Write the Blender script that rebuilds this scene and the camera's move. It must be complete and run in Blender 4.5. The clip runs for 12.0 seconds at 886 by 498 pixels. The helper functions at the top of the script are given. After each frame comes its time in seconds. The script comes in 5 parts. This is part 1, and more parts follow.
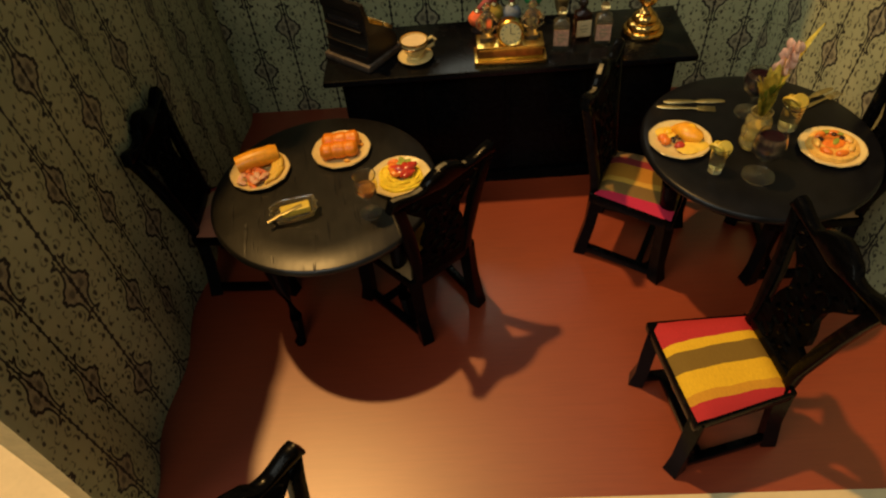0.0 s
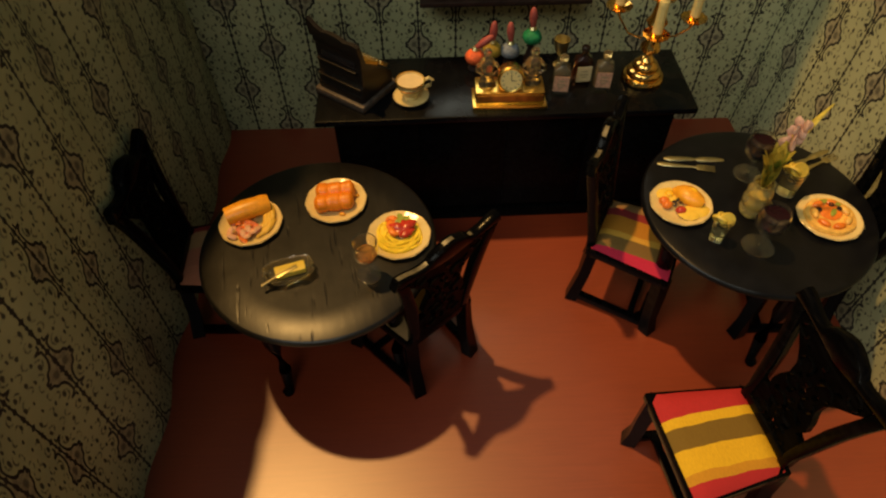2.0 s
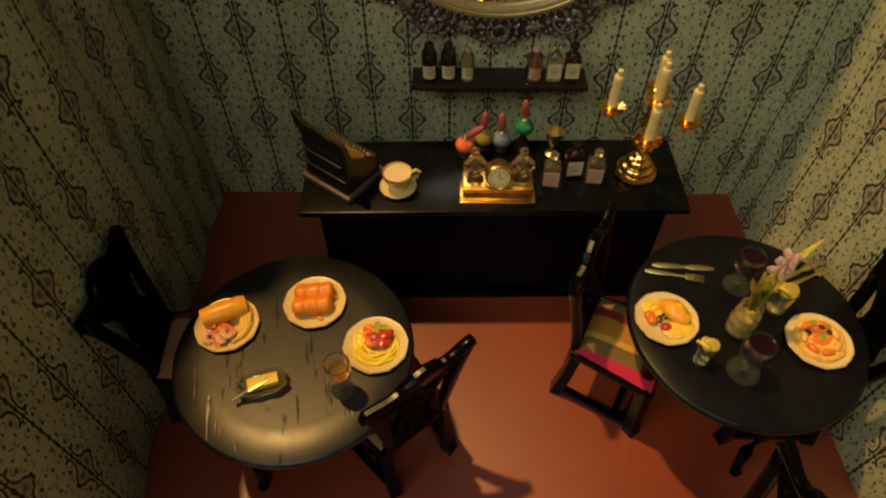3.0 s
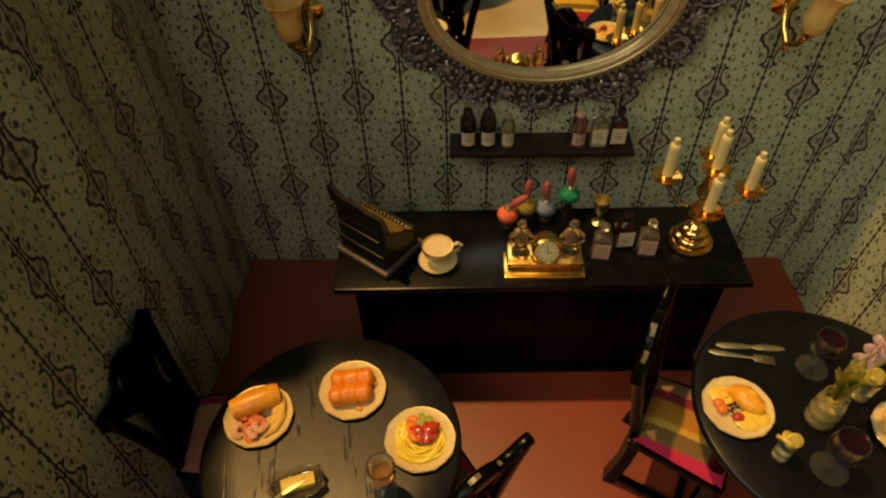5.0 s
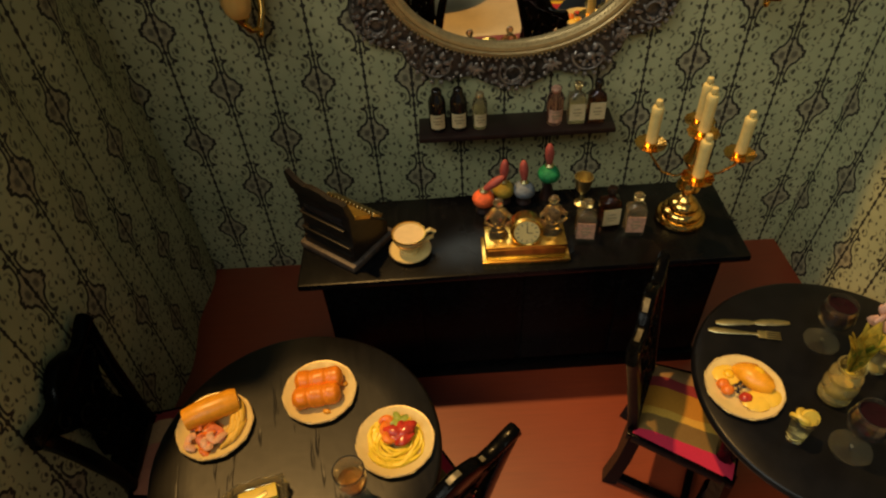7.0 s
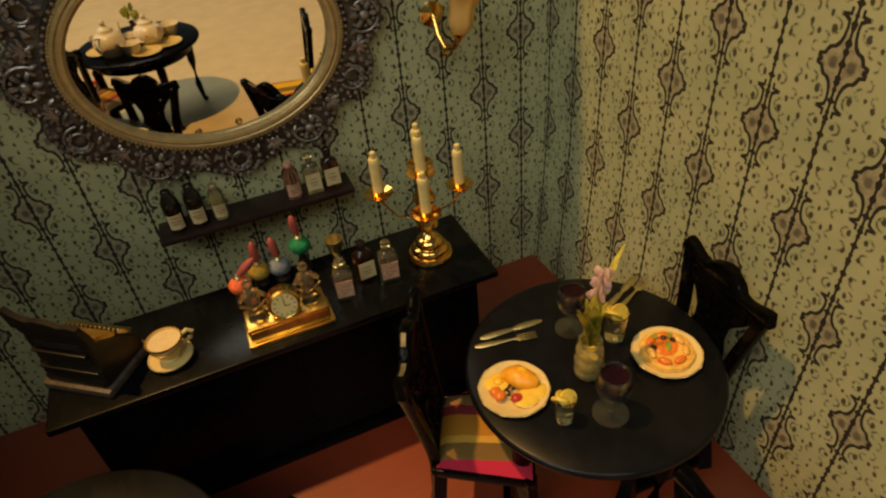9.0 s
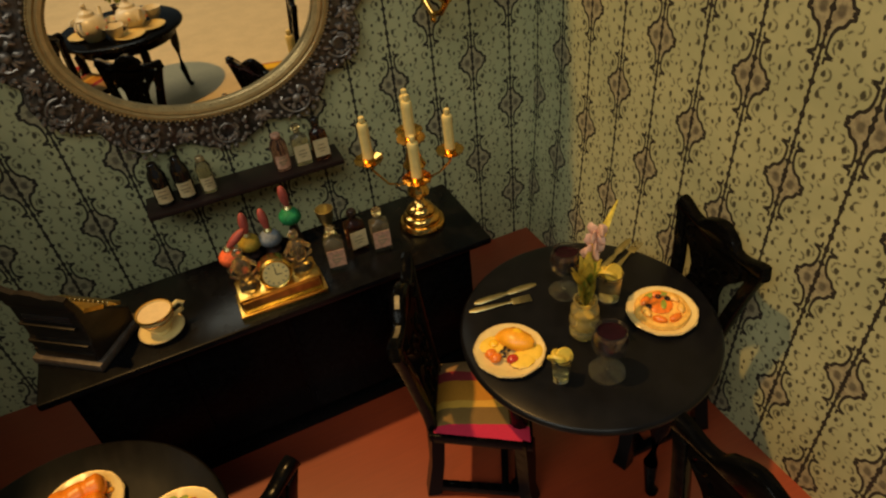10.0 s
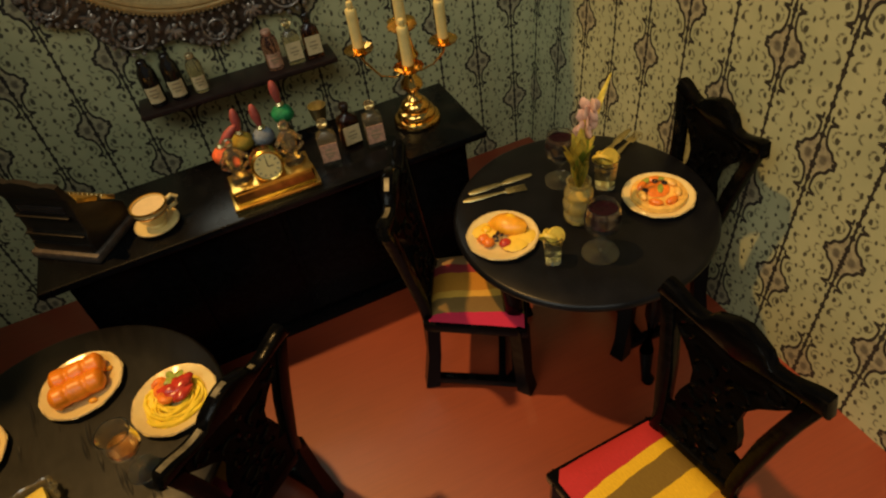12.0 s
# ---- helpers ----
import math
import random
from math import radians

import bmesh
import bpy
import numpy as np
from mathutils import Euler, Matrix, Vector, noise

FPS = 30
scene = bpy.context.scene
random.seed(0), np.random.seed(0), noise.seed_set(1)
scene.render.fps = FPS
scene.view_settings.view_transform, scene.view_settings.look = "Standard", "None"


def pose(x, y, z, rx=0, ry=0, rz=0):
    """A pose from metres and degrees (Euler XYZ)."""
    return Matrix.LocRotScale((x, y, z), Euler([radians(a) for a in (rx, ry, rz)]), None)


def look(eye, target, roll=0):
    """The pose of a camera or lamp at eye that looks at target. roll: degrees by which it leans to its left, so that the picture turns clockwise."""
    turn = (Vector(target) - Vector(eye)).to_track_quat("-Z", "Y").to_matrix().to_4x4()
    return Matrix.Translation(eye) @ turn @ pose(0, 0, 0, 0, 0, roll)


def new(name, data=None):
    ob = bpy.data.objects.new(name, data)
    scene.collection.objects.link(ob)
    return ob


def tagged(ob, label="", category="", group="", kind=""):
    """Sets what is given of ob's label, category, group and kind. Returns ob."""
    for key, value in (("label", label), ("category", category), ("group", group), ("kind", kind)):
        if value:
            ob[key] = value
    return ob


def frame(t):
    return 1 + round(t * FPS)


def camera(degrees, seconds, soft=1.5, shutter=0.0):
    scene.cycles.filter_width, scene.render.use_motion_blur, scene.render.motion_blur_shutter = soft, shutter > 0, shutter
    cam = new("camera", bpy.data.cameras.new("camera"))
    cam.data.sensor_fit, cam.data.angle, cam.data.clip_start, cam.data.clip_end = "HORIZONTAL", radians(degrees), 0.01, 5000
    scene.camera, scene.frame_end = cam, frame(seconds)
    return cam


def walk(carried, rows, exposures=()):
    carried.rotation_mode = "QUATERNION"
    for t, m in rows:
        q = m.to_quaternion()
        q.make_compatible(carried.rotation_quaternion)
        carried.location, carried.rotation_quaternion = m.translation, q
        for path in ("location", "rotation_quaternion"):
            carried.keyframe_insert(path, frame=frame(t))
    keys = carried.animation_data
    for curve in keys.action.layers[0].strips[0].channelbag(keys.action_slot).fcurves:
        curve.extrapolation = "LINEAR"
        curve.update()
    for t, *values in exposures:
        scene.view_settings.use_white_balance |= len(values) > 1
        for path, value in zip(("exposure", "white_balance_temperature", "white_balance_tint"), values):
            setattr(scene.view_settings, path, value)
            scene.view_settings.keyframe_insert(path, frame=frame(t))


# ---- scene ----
cam = camera(69.0, 12.0, soft=2.2)
PATH = [
    (0, (0.015, 0.023, 0.222), (-0.09, 1.36, -1.262), -6.2),
    (0.5, (0.01, 0.031, 0.233), (-0.11, 1.341, -1.274), -3.2),
    (1, (0.004, 0.04, 0.236), (-0.054, 1.34, -1.283), -3.2),
    (1.5, (-0.008, 0.045, 0.237), (-0.034, 1.325, -1.3), -2.0),
    (2, (0.002, 0.052, 0.24), (0.017, 1.316, -1.31), -1.0),
    (2.5, (0.014, 0.076, 0.26), (-0.001, 1.338, -1.291), -1.1),
    (2.7, (0.014, 0.081, 0.262), (0.002, 1.34, -1.293), -0.5),
    (4.3, (0.002, 0.1, 0.261), (-0.063, 1.4, -1.257), -1.8),
    (4.5, (0.0, 0.102, 0.261), (-0.076, 1.423, -1.24), -2.3),
    (5, (0.002, 0.106, 0.258), (-0.059, 1.468, -1.206), -2.1),
    (5.5, (0.003, 0.107, 0.252), (-0.047, 1.498, -1.184), -2.5),
    (6, (0.005, 0.108, 0.246), (-0.029, 1.53, -1.16), -2.7),
    (6.5, (0.004, 0.109, 0.24), (-0.038, 1.54, -1.157), -3.5),
    (7, (0.008, 0.109, 0.234), (-0.025, 1.528, -1.175), -4.1),
    (7.5, (0.01, 0.105, 0.233), (0.138, 1.535, -1.159), -2.5),
    (7.7, (0.012, 0.104, 0.233), (0.231, 1.536, -1.146), -2.6),
    (9.3, (0.034, 0.095, 0.227), (0.568, 1.576, -1.007), -6.1),
    (9.5, (0.033, 0.095, 0.226), (0.572, 1.557, -1.028), -6.0),
    (10, (0.03, 0.092, 0.22), (0.558, 1.548, -1.045), -6.7),
    (10.5, (0.031, 0.09, 0.211), (0.541, 1.531, -1.08), -7.3),
    (11, (0.032, 0.086, 0.204), (0.519, 1.51, -1.113), -8.1),
    (11.5, (0.029, 0.081, 0.203), (0.462, 1.47, -1.169), -9.2),
    (12, (0.031, 0.079, 0.203), (0.457, 1.463, -1.176), -9.4),
]
walk(cam, [(t, look(eye, target, roll)) for t, eye, target, roll in PATH])

# ---- light: one warm lamp high behind the open doll's house, two added soft fill lamps ----
world = bpy.data.worlds.new("World")
scene.world = world
world.use_nodes = True
world.node_tree.nodes["Background"].inputs[0].default_value = (0.76, 0.97, 1.0, 1)
world.node_tree.nodes["Background"].inputs[1].default_value = 0.086
lamp_data = bpy.data.lights.new("ceiling_lamp", "POINT")
lamp_data.energy, lamp_data.color, lamp_data.shadow_soft_size = 78.0, (1.0, 0.56, 0.165), 0.026
lamp = new("ceiling_lamp", lamp_data)
lamp.location = (-0.41, 0.50, 1.50)
# unseen area lamp added in front to brighten the walls
front_fill_data = bpy.data.lights.new("front_fill", "AREA")
front_fill_data.energy, front_fill_data.color, front_fill_data.size = 3.2, (0.95, 0.98, 0.86), 0.5
front_fill = new("front_fill", front_fill_data)
front_fill.matrix_world = look((-0.12, -0.80, 1.30), (0.03, 0.30, 0.10))
# second unseen lamp, added from the left to lift the right-hand walls
side_data = bpy.data.lights.new("side_fill", "AREA")
side_data.energy, side_data.color, side_data.size = 7.5, (0.95, 0.98, 0.85), 0.7
side_fill = new("side_fill", side_data)
side_fill.matrix_world = look((-0.85, -0.40, 1.22), (0.06, 0.28, 0.08))
scene.view_settings.exposure = 0.0

CM = 0.01


# ---- materials ----
class Nodes:
    """Small helper for node materials."""

    def __init__(self, name):
        self.mat = bpy.data.materials.new(name)
        self.mat.use_nodes = True
        self.t = self.mat.node_tree
        self.b = self.t.nodes["Principled BSDF"]

    def add(self, kind, **props):
        n = self.t.nodes.new(kind)
        for k, v in props.items():
            if k == "op":
                n.operation = v
            elif k == "blend":
                n.blend_type = v
            elif k == "dtype":
                n.data_type = v
        return n

    def link(self, a, b):
        self.t.links.new(a, b)

    def put(self, sock, v):
        if isinstance(v, (int, float)):
            sock.default_value = v
        elif isinstance(v, tuple):
            sock.default_value = (*v, 1) if len(v) == 3 and sock.type == "RGBA" else v
        else:
            self.link(v, sock)

    def m(self, op, a, b=0.0, c=0.0):
        n = self.add("ShaderNodeMath", op=op)
        self.put(n.inputs[0], a), self.put(n.inputs[1], b), self.put(n.inputs[2], c)
        return n.outputs[0]

    def step(self, a, lo, hi):
        n = self.t.nodes.new("ShaderNodeMapRange")
        n.interpolation_type = "SMOOTHSTEP"
        self.put(n.inputs[0], a)
        n.inputs[1].default_value, n.inputs[2].default_value = lo, hi
        return n.outputs[0]

    def mix(self, f, a, b, blend="MIX"):
        n = self.t.nodes.new("ShaderNodeMix")
        n.data_type, n.blend_type = "RGBA", blend
        self.put(n.inputs[0], f), self.put(n.inputs[6], a), self.put(n.inputs[7], b)
        return n.outputs[2]

    def coord(self, which="Object", scale=(1, 1, 1), rot=(0, 0, 0)):
        n, mp = self.add("ShaderNodeTexCoord"), self.add("ShaderNodeMapping")
        self.link(n.outputs[which], mp.inputs[0])
        mp.inputs["Scale"].default_value, mp.inputs["Rotation"].default_value = scale, rot
        return mp.outputs[0]

    def noise(self, vec, scale, detail=4.0, rough=0.55, dist=0.0):
        n = self.add("ShaderNodeTexNoise")
        self.link(vec, n.inputs["Vector"])
        n.inputs["Scale"].default_value, n.inputs["Detail"].default_value = scale, detail
        n.inputs["Roughness"].default_value, n.inputs["Distortion"].default_value = rough, dist
        return n.outputs[0]

    def bump(self, h, strength=0.3, dist=0.0003):
        n = self.add("ShaderNodeBump")
        n.inputs["Strength"].default_value, n.inputs["Distance"].default_value = strength, dist
        self.link(h, n.inputs["Height"])
        self.link(n.outputs[0], self.b.inputs["Normal"])

    def base(self, v, rough=0.5, metal=0.0, spec=0.5):
        self.put(self.b.inputs["Base Color"], v)
        self.put(self.b.inputs["Roughness"], rough)
        self.b.inputs["Metallic"].default_value = metal
        self.b.inputs["Specular IOR Level"].default_value = spec
        return self


def plain(name, col, rough=0.5, metal=0.0, var=0.25, scale=300.0, bump=0.15, spec=0.5):
    """A surface with two scales of variation in colour and gloss."""
    n = Nodes(name)
    v = n.coord()
    a, b = n.noise(v, scale), n.noise(v, scale * 6, 3)
    k = n.m("ADD", n.m("MULTIPLY", a, 0.7), n.m("MULTIPLY", b, 0.3))
    dark = tuple(c * (1 - var) for c in col)
    lite = tuple(min(1, c * (1 + var)) for c in col)
    n.base(n.mix(n.step(k, 0.3, 0.7), dark, lite), n.m("ADD", n.m("MULTIPLY", a, 0.25 * rough), rough * 0.87), metal, spec)
    if bump:
        n.bump(k, bump, 0.0002)
    return n.mat


def glass(name, col=(1, 1, 1), rough=0.03, ior=1.45, through_weight=0.97):
    n = Nodes(name)
    n.base(col, rough)
    n.b.inputs["Transmission Weight"].default_value = through_weight
    n.b.inputs["IOR"].default_value = ior
    return n.mat


def wallpaper(name, col_w, H):
    """Cream green paper with columns of ogee medallions on beaded lines, half-dropped, among small curls. UV is in cm."""
    n = Nodes(name)
    uvn = n.add("ShaderNodeTexCoord")
    sep = n.add("ShaderNodeSeparateXYZ")
    n.link(uvn.outputs["UV"], sep.inputs[0])
    u, v = n.m("DIVIDE", sep.outputs[0], col_w), sep.outputs[1]
    col = n.m("FLOOR", n.m("ADD", u, 0.5))
    par = n.m("FLOORED_MODULO", col, 2.0)
    du = n.m("MULTIPLY", n.m("SUBTRACT", u, col), 1.85)
    au = n.m("ABSOLUTE", du)
    vv = n.m("ADD", v, n.m("MULTIPLY", par, H / 2))
    dv = n.m("SUBTRACT", n.m("FLOORED_MODULO", n.m("ADD", vv, H / 2), H), H / 2)
    av = n.m("ABSOLUTE", dv)
    # line down each column with uneven beads
    beads = n.m("ABSOLUTE", n.m("SINE", n.m("MULTIPLY", v, 6.4)))
    small = n.m("ABSOLUTE", n.m("SINE", n.m("ADD", n.m("MULTIPLY", v, 10.1), 0.7)))
    half = n.m("ADD", 0.037, n.m("ADD", n.m("MULTIPLY", n.m("POWER", beads, 12.0), 0.055), n.m("MULTIPLY", n.m("POWER", small, 10.0), 0.03)))
    line = n.m("LESS_THAN", au, half)

    # ogee outline of the medallion: pointed waist lobe, stepped shoulder, narrow neck with a spur, closing fork
    def outline(shift):
        ramp = n.t.nodes.new("ShaderNodeValToRGB")
        ramp.color_ramp.interpolation = "LINEAR"
        n.link(n.m("DIVIDE", n.m("ABSOLUTE", n.m("ADD", dv, shift)), 1.45), ramp.inputs[0])
        shape = ((0.0, 0.55), (0.045, 0.66), (0.085, 0.64), (0.11, 0.52), (0.19, 0.47), (0.245, 0.42), (0.275, 0.30), (0.35, 0.215), (0.46, 0.16), (0.62, 0.135), (0.745, 0.15), (0.79, 0.24), (0.825, 0.38), (0.85, 0.15))
        for k, (p, w) in enumerate(shape):
            e = ramp.color_ramp.elements[k] if k < 2 else ramp.color_ramp.elements.new(p)
            e.position, e.color = p, (w, w, w, 1)
        return ramp.outputs[0]
    f, f_up, f_dn = outline(0.0), outline(0.04), outline(-0.04)
    near = n.m("LESS_THAN", av, 1.40)
    inside = n.m("MULTIPLY", n.m("LESS_THAN", au, f), near)
    low = n.m("SUBTRACT", n.m("MINIMUM", f, n.m("MINIMUM", f_up, f_dn)), 0.036)
    high = n.m("ADD", n.m("MAXIMUM", f, n.m("MAXIMUM", f_up, f_dn)), 0.036)
    edge = n.m("MULTIPLY", n.m("MULTIPLY", n.m("GREATER_THAN", au, low), n.m("LESS_THAN", au, high)), near)

    def at(x, y, sx=1.0):
        return n.m("SQRT", n.m("ADD", n.m("POWER", n.m("MULTIPLY", n.m("SUBTRACT", au, x), sx), 2.0), n.m("POWER", n.m("SUBTRACT", av, y), 2.0)))
    # dots inside the medallion
    inner_line = n.m("LESS_THAN", at(0.0, 0.34), 0.085)
    inner_line = n.m("MAXIMUM", inner_line, n.m("LESS_THAN", at(0.0, 0.0), 0.07))
    blotch = n.step(n.m("SUBTRACT", 0.22, at(0.25, 0.04, 1.0)), 0.05, 0.16)
    fray = n.noise(n.coord("UV"), 7.0, 2)
    # faint crescents and dark seed flecks round the medallion and along the line
    rings, seeds = 0.0, 0.0
    for x, y, r, side in ((0.80, 0.24, 0.13, 1), (0.68, 0.52, 0.14, -1), (0.50, 0.86, 0.20, -1), (0.30, 1.62, 0.16, 1), (0.72, 1.32, 0.14, 1), (0.40, 2.10, 0.16, -1), (0.74, 1.98, 0.11, 1)):
        ring = n.step(n.m("ABSOLUTE", n.m("SUBTRACT", at(x, y), r)), 0.052, 0.02)
        cut = n.step(n.m("MULTIPLY", n.m("SUBTRACT", au, x - 0.1 * r * side), side), -0.04, 0.08)
        rings = n.m("MAXIMUM", rings, n.m("MULTIPLY", ring, cut))
    for x, y, r in ((0.46, 0.78, 0.10), (0.84, 0.62, 0.065), (0.25, 1.60, 0.085), (0.62, 1.12, 0.065), (0.76, 1.74, 0.085), (0.24, 2.18, 0.085), (0.58, 2.36, 0.06)):
        seeds = n.m("MAXIMUM", seeds, n.step(n.m("ADD", at(x, y, 1.6), n.m("MULTIPLY", n.m("SUBTRACT", fray, 0.5), 0.16)), r * 1.45, r * 0.9))
    ragged = n.noise(n.coord("UV"), 10.0, 2)
    outside = n.m("SUBTRACT", 1.0, inside)
    rings = n.m("MULTIPLY", n.m("MULTIPLY", rings, n.m("MULTIPLY", n.step(ragged, 0.34, 0.58), 0.85)), outside)
    flecks = n.m("MAXIMUM", rings, n.m("MULTIPLY", seeds, outside))
    strong = n.m("MAXIMUM", n.m("MAXIMUM", line, edge), inner_line)
    vec = n.coord("UV")
    stain, grain = n.noise(vec, 0.45, 3), n.noise(vec, 9.0, 4)
    paper = n.mix(n.step(stain, 0.3, 0.72), (0.385, 0.385, 0.205), (0.48, 0.462, 0.245))
    paper = n.mix(n.m("MULTIPLY", grain, 0.25), paper, (0.30, 0.33, 0.20))
    mottle = n.noise(vec, 4.5, 3)
    fill = n.mix(n.step(mottle, 0.35, 0.7), (0.38, 0.34, 0.20), (0.24, 0.205, 0.125))
    c = n.mix(n.m("MULTIPLY", inside, n.step(av, 0.95, 0.45)), paper, fill)
    c = n.mix(n.m("MULTIPLY", n.m("MULTIPLY", blotch, inside), 0.7), c, (0.05, 0.04, 0.03))
    c = n.mix(n.m("MULTIPLY", flecks, 0.92), c, (0.035, 0.03, 0.02))
    c = n.mix(n.m("MULTIPLY", strong, 0.98), c, (0.018, 0.014, 0.012))
    n.base(c, 0.62, 0, 0.35)
    n.bump(n.noise(vec, 25.0, 3), 0.08, 0.0002)
    return n.mat


def floor_wood():
    n = Nodes("floor_wood")
    v = n.coord("Object", (6, 90, 1))
    g = n.noise(v, 9.0, 6, 0.62, 0.6)
    big = n.noise(n.coord("Object", (3, 12, 1)), 6.0, 3)
    fine = n.noise(n.coord("Object", (30, 900, 1)), 9.0, 3)
    c = n.mix(n.step(g, 0.25, 0.75), (0.19, 0.020, 0.003), (0.24, 0.030, 0.005))
    c = n.mix(n.m("MULTIPLY", n.step(fine, 0.5, 0.75), 0.22), c, (0.15, 0.022, 0.008))
    c = n.mix(n.m("MULTIPLY", big, 0.3), c, (0.25, 0.036, 0.006))
    n.base(c, n.m("ADD", 0.34, n.m("MULTIPLY", fine, 0.10)), 0, 1.0)
    n.b.inputs["IOR"].default_value = 1.55
    n.bump(g, 0.05, 0.0002)
    return n.mat


def black_wood(name, col=(0.0022, 0.002, 0.002), rough=0.24, scratch=0.0, spec=0.22, lumpy=0.0):
    n = Nodes(name)
    v = n.coord("Object", (1, 0.16, 1))
    g = n.noise(v, 500.0, 5, 0.6, 0.3)
    big = n.noise(n.coord(), 90.0, 3)
    c = n.mix(n.step(g, 0.4, 0.75), col, tuple(min(1, k * 1.9 + 0.001) for k in col))
    r = n.m("ADD", rough - 0.06, n.m("MULTIPLY", big, 0.16))
    h = n.m("ADD", n.m("MULTIPLY", g, 0.4), big)
    if scratch:
        s1 = n.noise(n.coord("Object", (1, 0.10, 1), (0, 0, 0.25)), 420.0, 2, 0.5)
        sc = n.m("MULTIPLY", n.step(s1, 0.60, 0.70), n.step(n.noise(n.coord(), 55.0, 2), 0.46, 0.6))
        h = n.m("SUBTRACT", h, n.m("MULTIPLY", sc, 2.5))
        c = n.mix(n.m("MULTIPLY", sc, 0.8), c, (0.004, 0.003, 0.003))
    if lumpy:
        h = n.m("ADD", h, n.m("MULTIPLY", n.noise(n.coord(), 330.0, 2), lumpy))
    n.base(c, r, 0, spec)
    n.bump(h, 0.32 if scratch else 0.14, 0.0002)
    return n.mat


def stripes(name, bands):
    """Woven stripes across the seat; bands: (start, colour) along local y from -1.8 to 1.8 cm."""
    n = Nodes(name)
    tc, sep = n.add("ShaderNodeTexCoord"), n.add("ShaderNodeSeparateXYZ")
    n.link(tc.outputs["Object"], sep.inputs[0])
    wav = n.m("MULTIPLY", n.m("SUBTRACT", n.noise(tc.outputs["Object"], 90.0, 2), 0.5), 0.06)
    y = n.m("ADD", n.m("DIVIDE", n.m("ADD", sep.outputs[1], 0.018), 0.036), wav)
    ramp = n.t.nodes.new("ShaderNodeValToRGB")
    ramp.color_ramp.interpolation = "CONSTANT"
    n.link(y, ramp.inputs[0])
    for k, (p, c) in enumerate(bands):
        e = ramp.color_ramp.elements[k] if k < 2 else ramp.color_ramp.elements.new(p)
        e.position, e.color = p, (*c, 1)
    weave = n.noise(n.coord("Object", (1, 0.3, 1)), 2600.0, 2)
    c = n.mix(n.m("MULTIPLY", weave, 0.35), ramp.outputs[0], (0.05, 0.02, 0.01))
    n.base(c, 0.85, 0, 0.2)
    n.bump(weave, 0.4, 0.0002)
    return n.mat


RED, YEL, OLI, ORA, BEI, MAR, CRI = (0.50, 0.028, 0.03), (0.80, 0.47, 0.02), (0.21, 0.125, 0.018), (0.62, 0.29, 0.02), (0.36, 0.20, 0.09), (0.22, 0.02, 0.02), (0.55, 0.02, 0.06)
M_paper_back = wallpaper("wallpaper_back", 1.855, 5.0)
M_paper_side = wallpaper("wallpaper_side", 1.93, 5.05)
M_paper_left = wallpaper("wallpaper_shaded_side", 1.78, 5.2)
M_floor = floor_wood()
M_cream = plain("cream_board", (0.60, 0.47, 0.26), 0.6, var=0.08, scale=60)
M_edge = plain("raw_board_edge", (0.62, 0.45, 0.20), 0.7, var=0.12, scale=200)
M_black = black_wood("black_lacquer", (0.0015, 0.0014, 0.0014), 0.17, 0.0, 0.10, 5.0)
M_black.node_tree.nodes["Principled BSDF"].inputs["IOR"].default_value = 1.38
M_splat = black_wood("black_carved_board", (0.0013, 0.0012, 0.0012), 0.28, 0.0, 0.015)
M_table1 = black_wood("dark_brushed_wood", (0.0045, 0.0035, 0.0025), 0.335, 1.0, 0.48)
M_table2 = plain("black_satin_paint", (0.005, 0.005, 0.006), 0.32, 0, 0.25, 150, 0.06, 0.2)
M_side = black_wood("black_sideboard", (0.0016, 0.0016, 0.0017), 0.24, 0.0, 0.07)
M_side.node_tree.nodes["Principled BSDF"].inputs["IOR"].default_value = 1.38
M_sidetop = black_wood("black_polished_top", (0.002, 0.002, 0.0024), 0.24, 0.0, 0.22)
M_shelf = plain("dark_red_brown_wood", (0.017, 0.0065, 0.0045), 0.45, var=0.4, scale=250)
M_gold = plain("polished_gold", (0.83, 0.47, 0.12), 0.16, 1.0, 0.08, 200, 0.05)
M_gilt = plain("bright_gilt", (0.88, 0.55, 0.13), 0.26, 1.0, 0.1, 300, 0.08)
M_gilt_dim = plain("amber_gilt", (0.55, 0.33, 0.13), 0.22, 0.85, 0.35, 400, 0.1)
M_statue = glass("amber_resin", (1.0, 0.74, 0.38), 0.06, 1.5, 0.93)
M_rim = plain("worn_gold_rim", (0.70, 0.52, 0.24), 0.42, 0.35, 0.3, 600)
M_wax = plain("ivory_wax", (0.68, 0.53, 0.20), 0.45, var=0.08, scale=400)
M_china = plain("ivory_china", (0.72, 0.55, 0.22), 0.2, var=0.05, scale=300, bump=0.03)
M_creamdrink = plain("cream_drink", (0.70, 0.52, 0.26), 0.5, var=0.08)
M_bread = plain("baked_crust", (0.82, 0.235, 0.008), 0.36, var=0.16, scale=350, bump=0.3)
M_roll = plain("golden_roll", (0.84, 0.36, 0.015), 0.36, var=0.16, scale=350, bump=0.3)
M_ham = plain("pink_ham", (0.74, 0.22, 0.10), 0.3, var=0.3, scale=500)
M_hamlight = plain("pale_ham_fat", (0.80, 0.45, 0.26), 0.3, var=0.25, scale=500)
M_fry = plain("yellow_potato", (0.82, 0.50, 0.06), 0.45, var=0.15, scale=400)
M_pasta = plain("yellow_pasta", (0.86, 0.62, 0.035), 0.35, var=0.15, scale=500)
M_sauce = plain("red_sauce", (0.50, 0.04, 0.018), 0.22, var=0.35, scale=500)
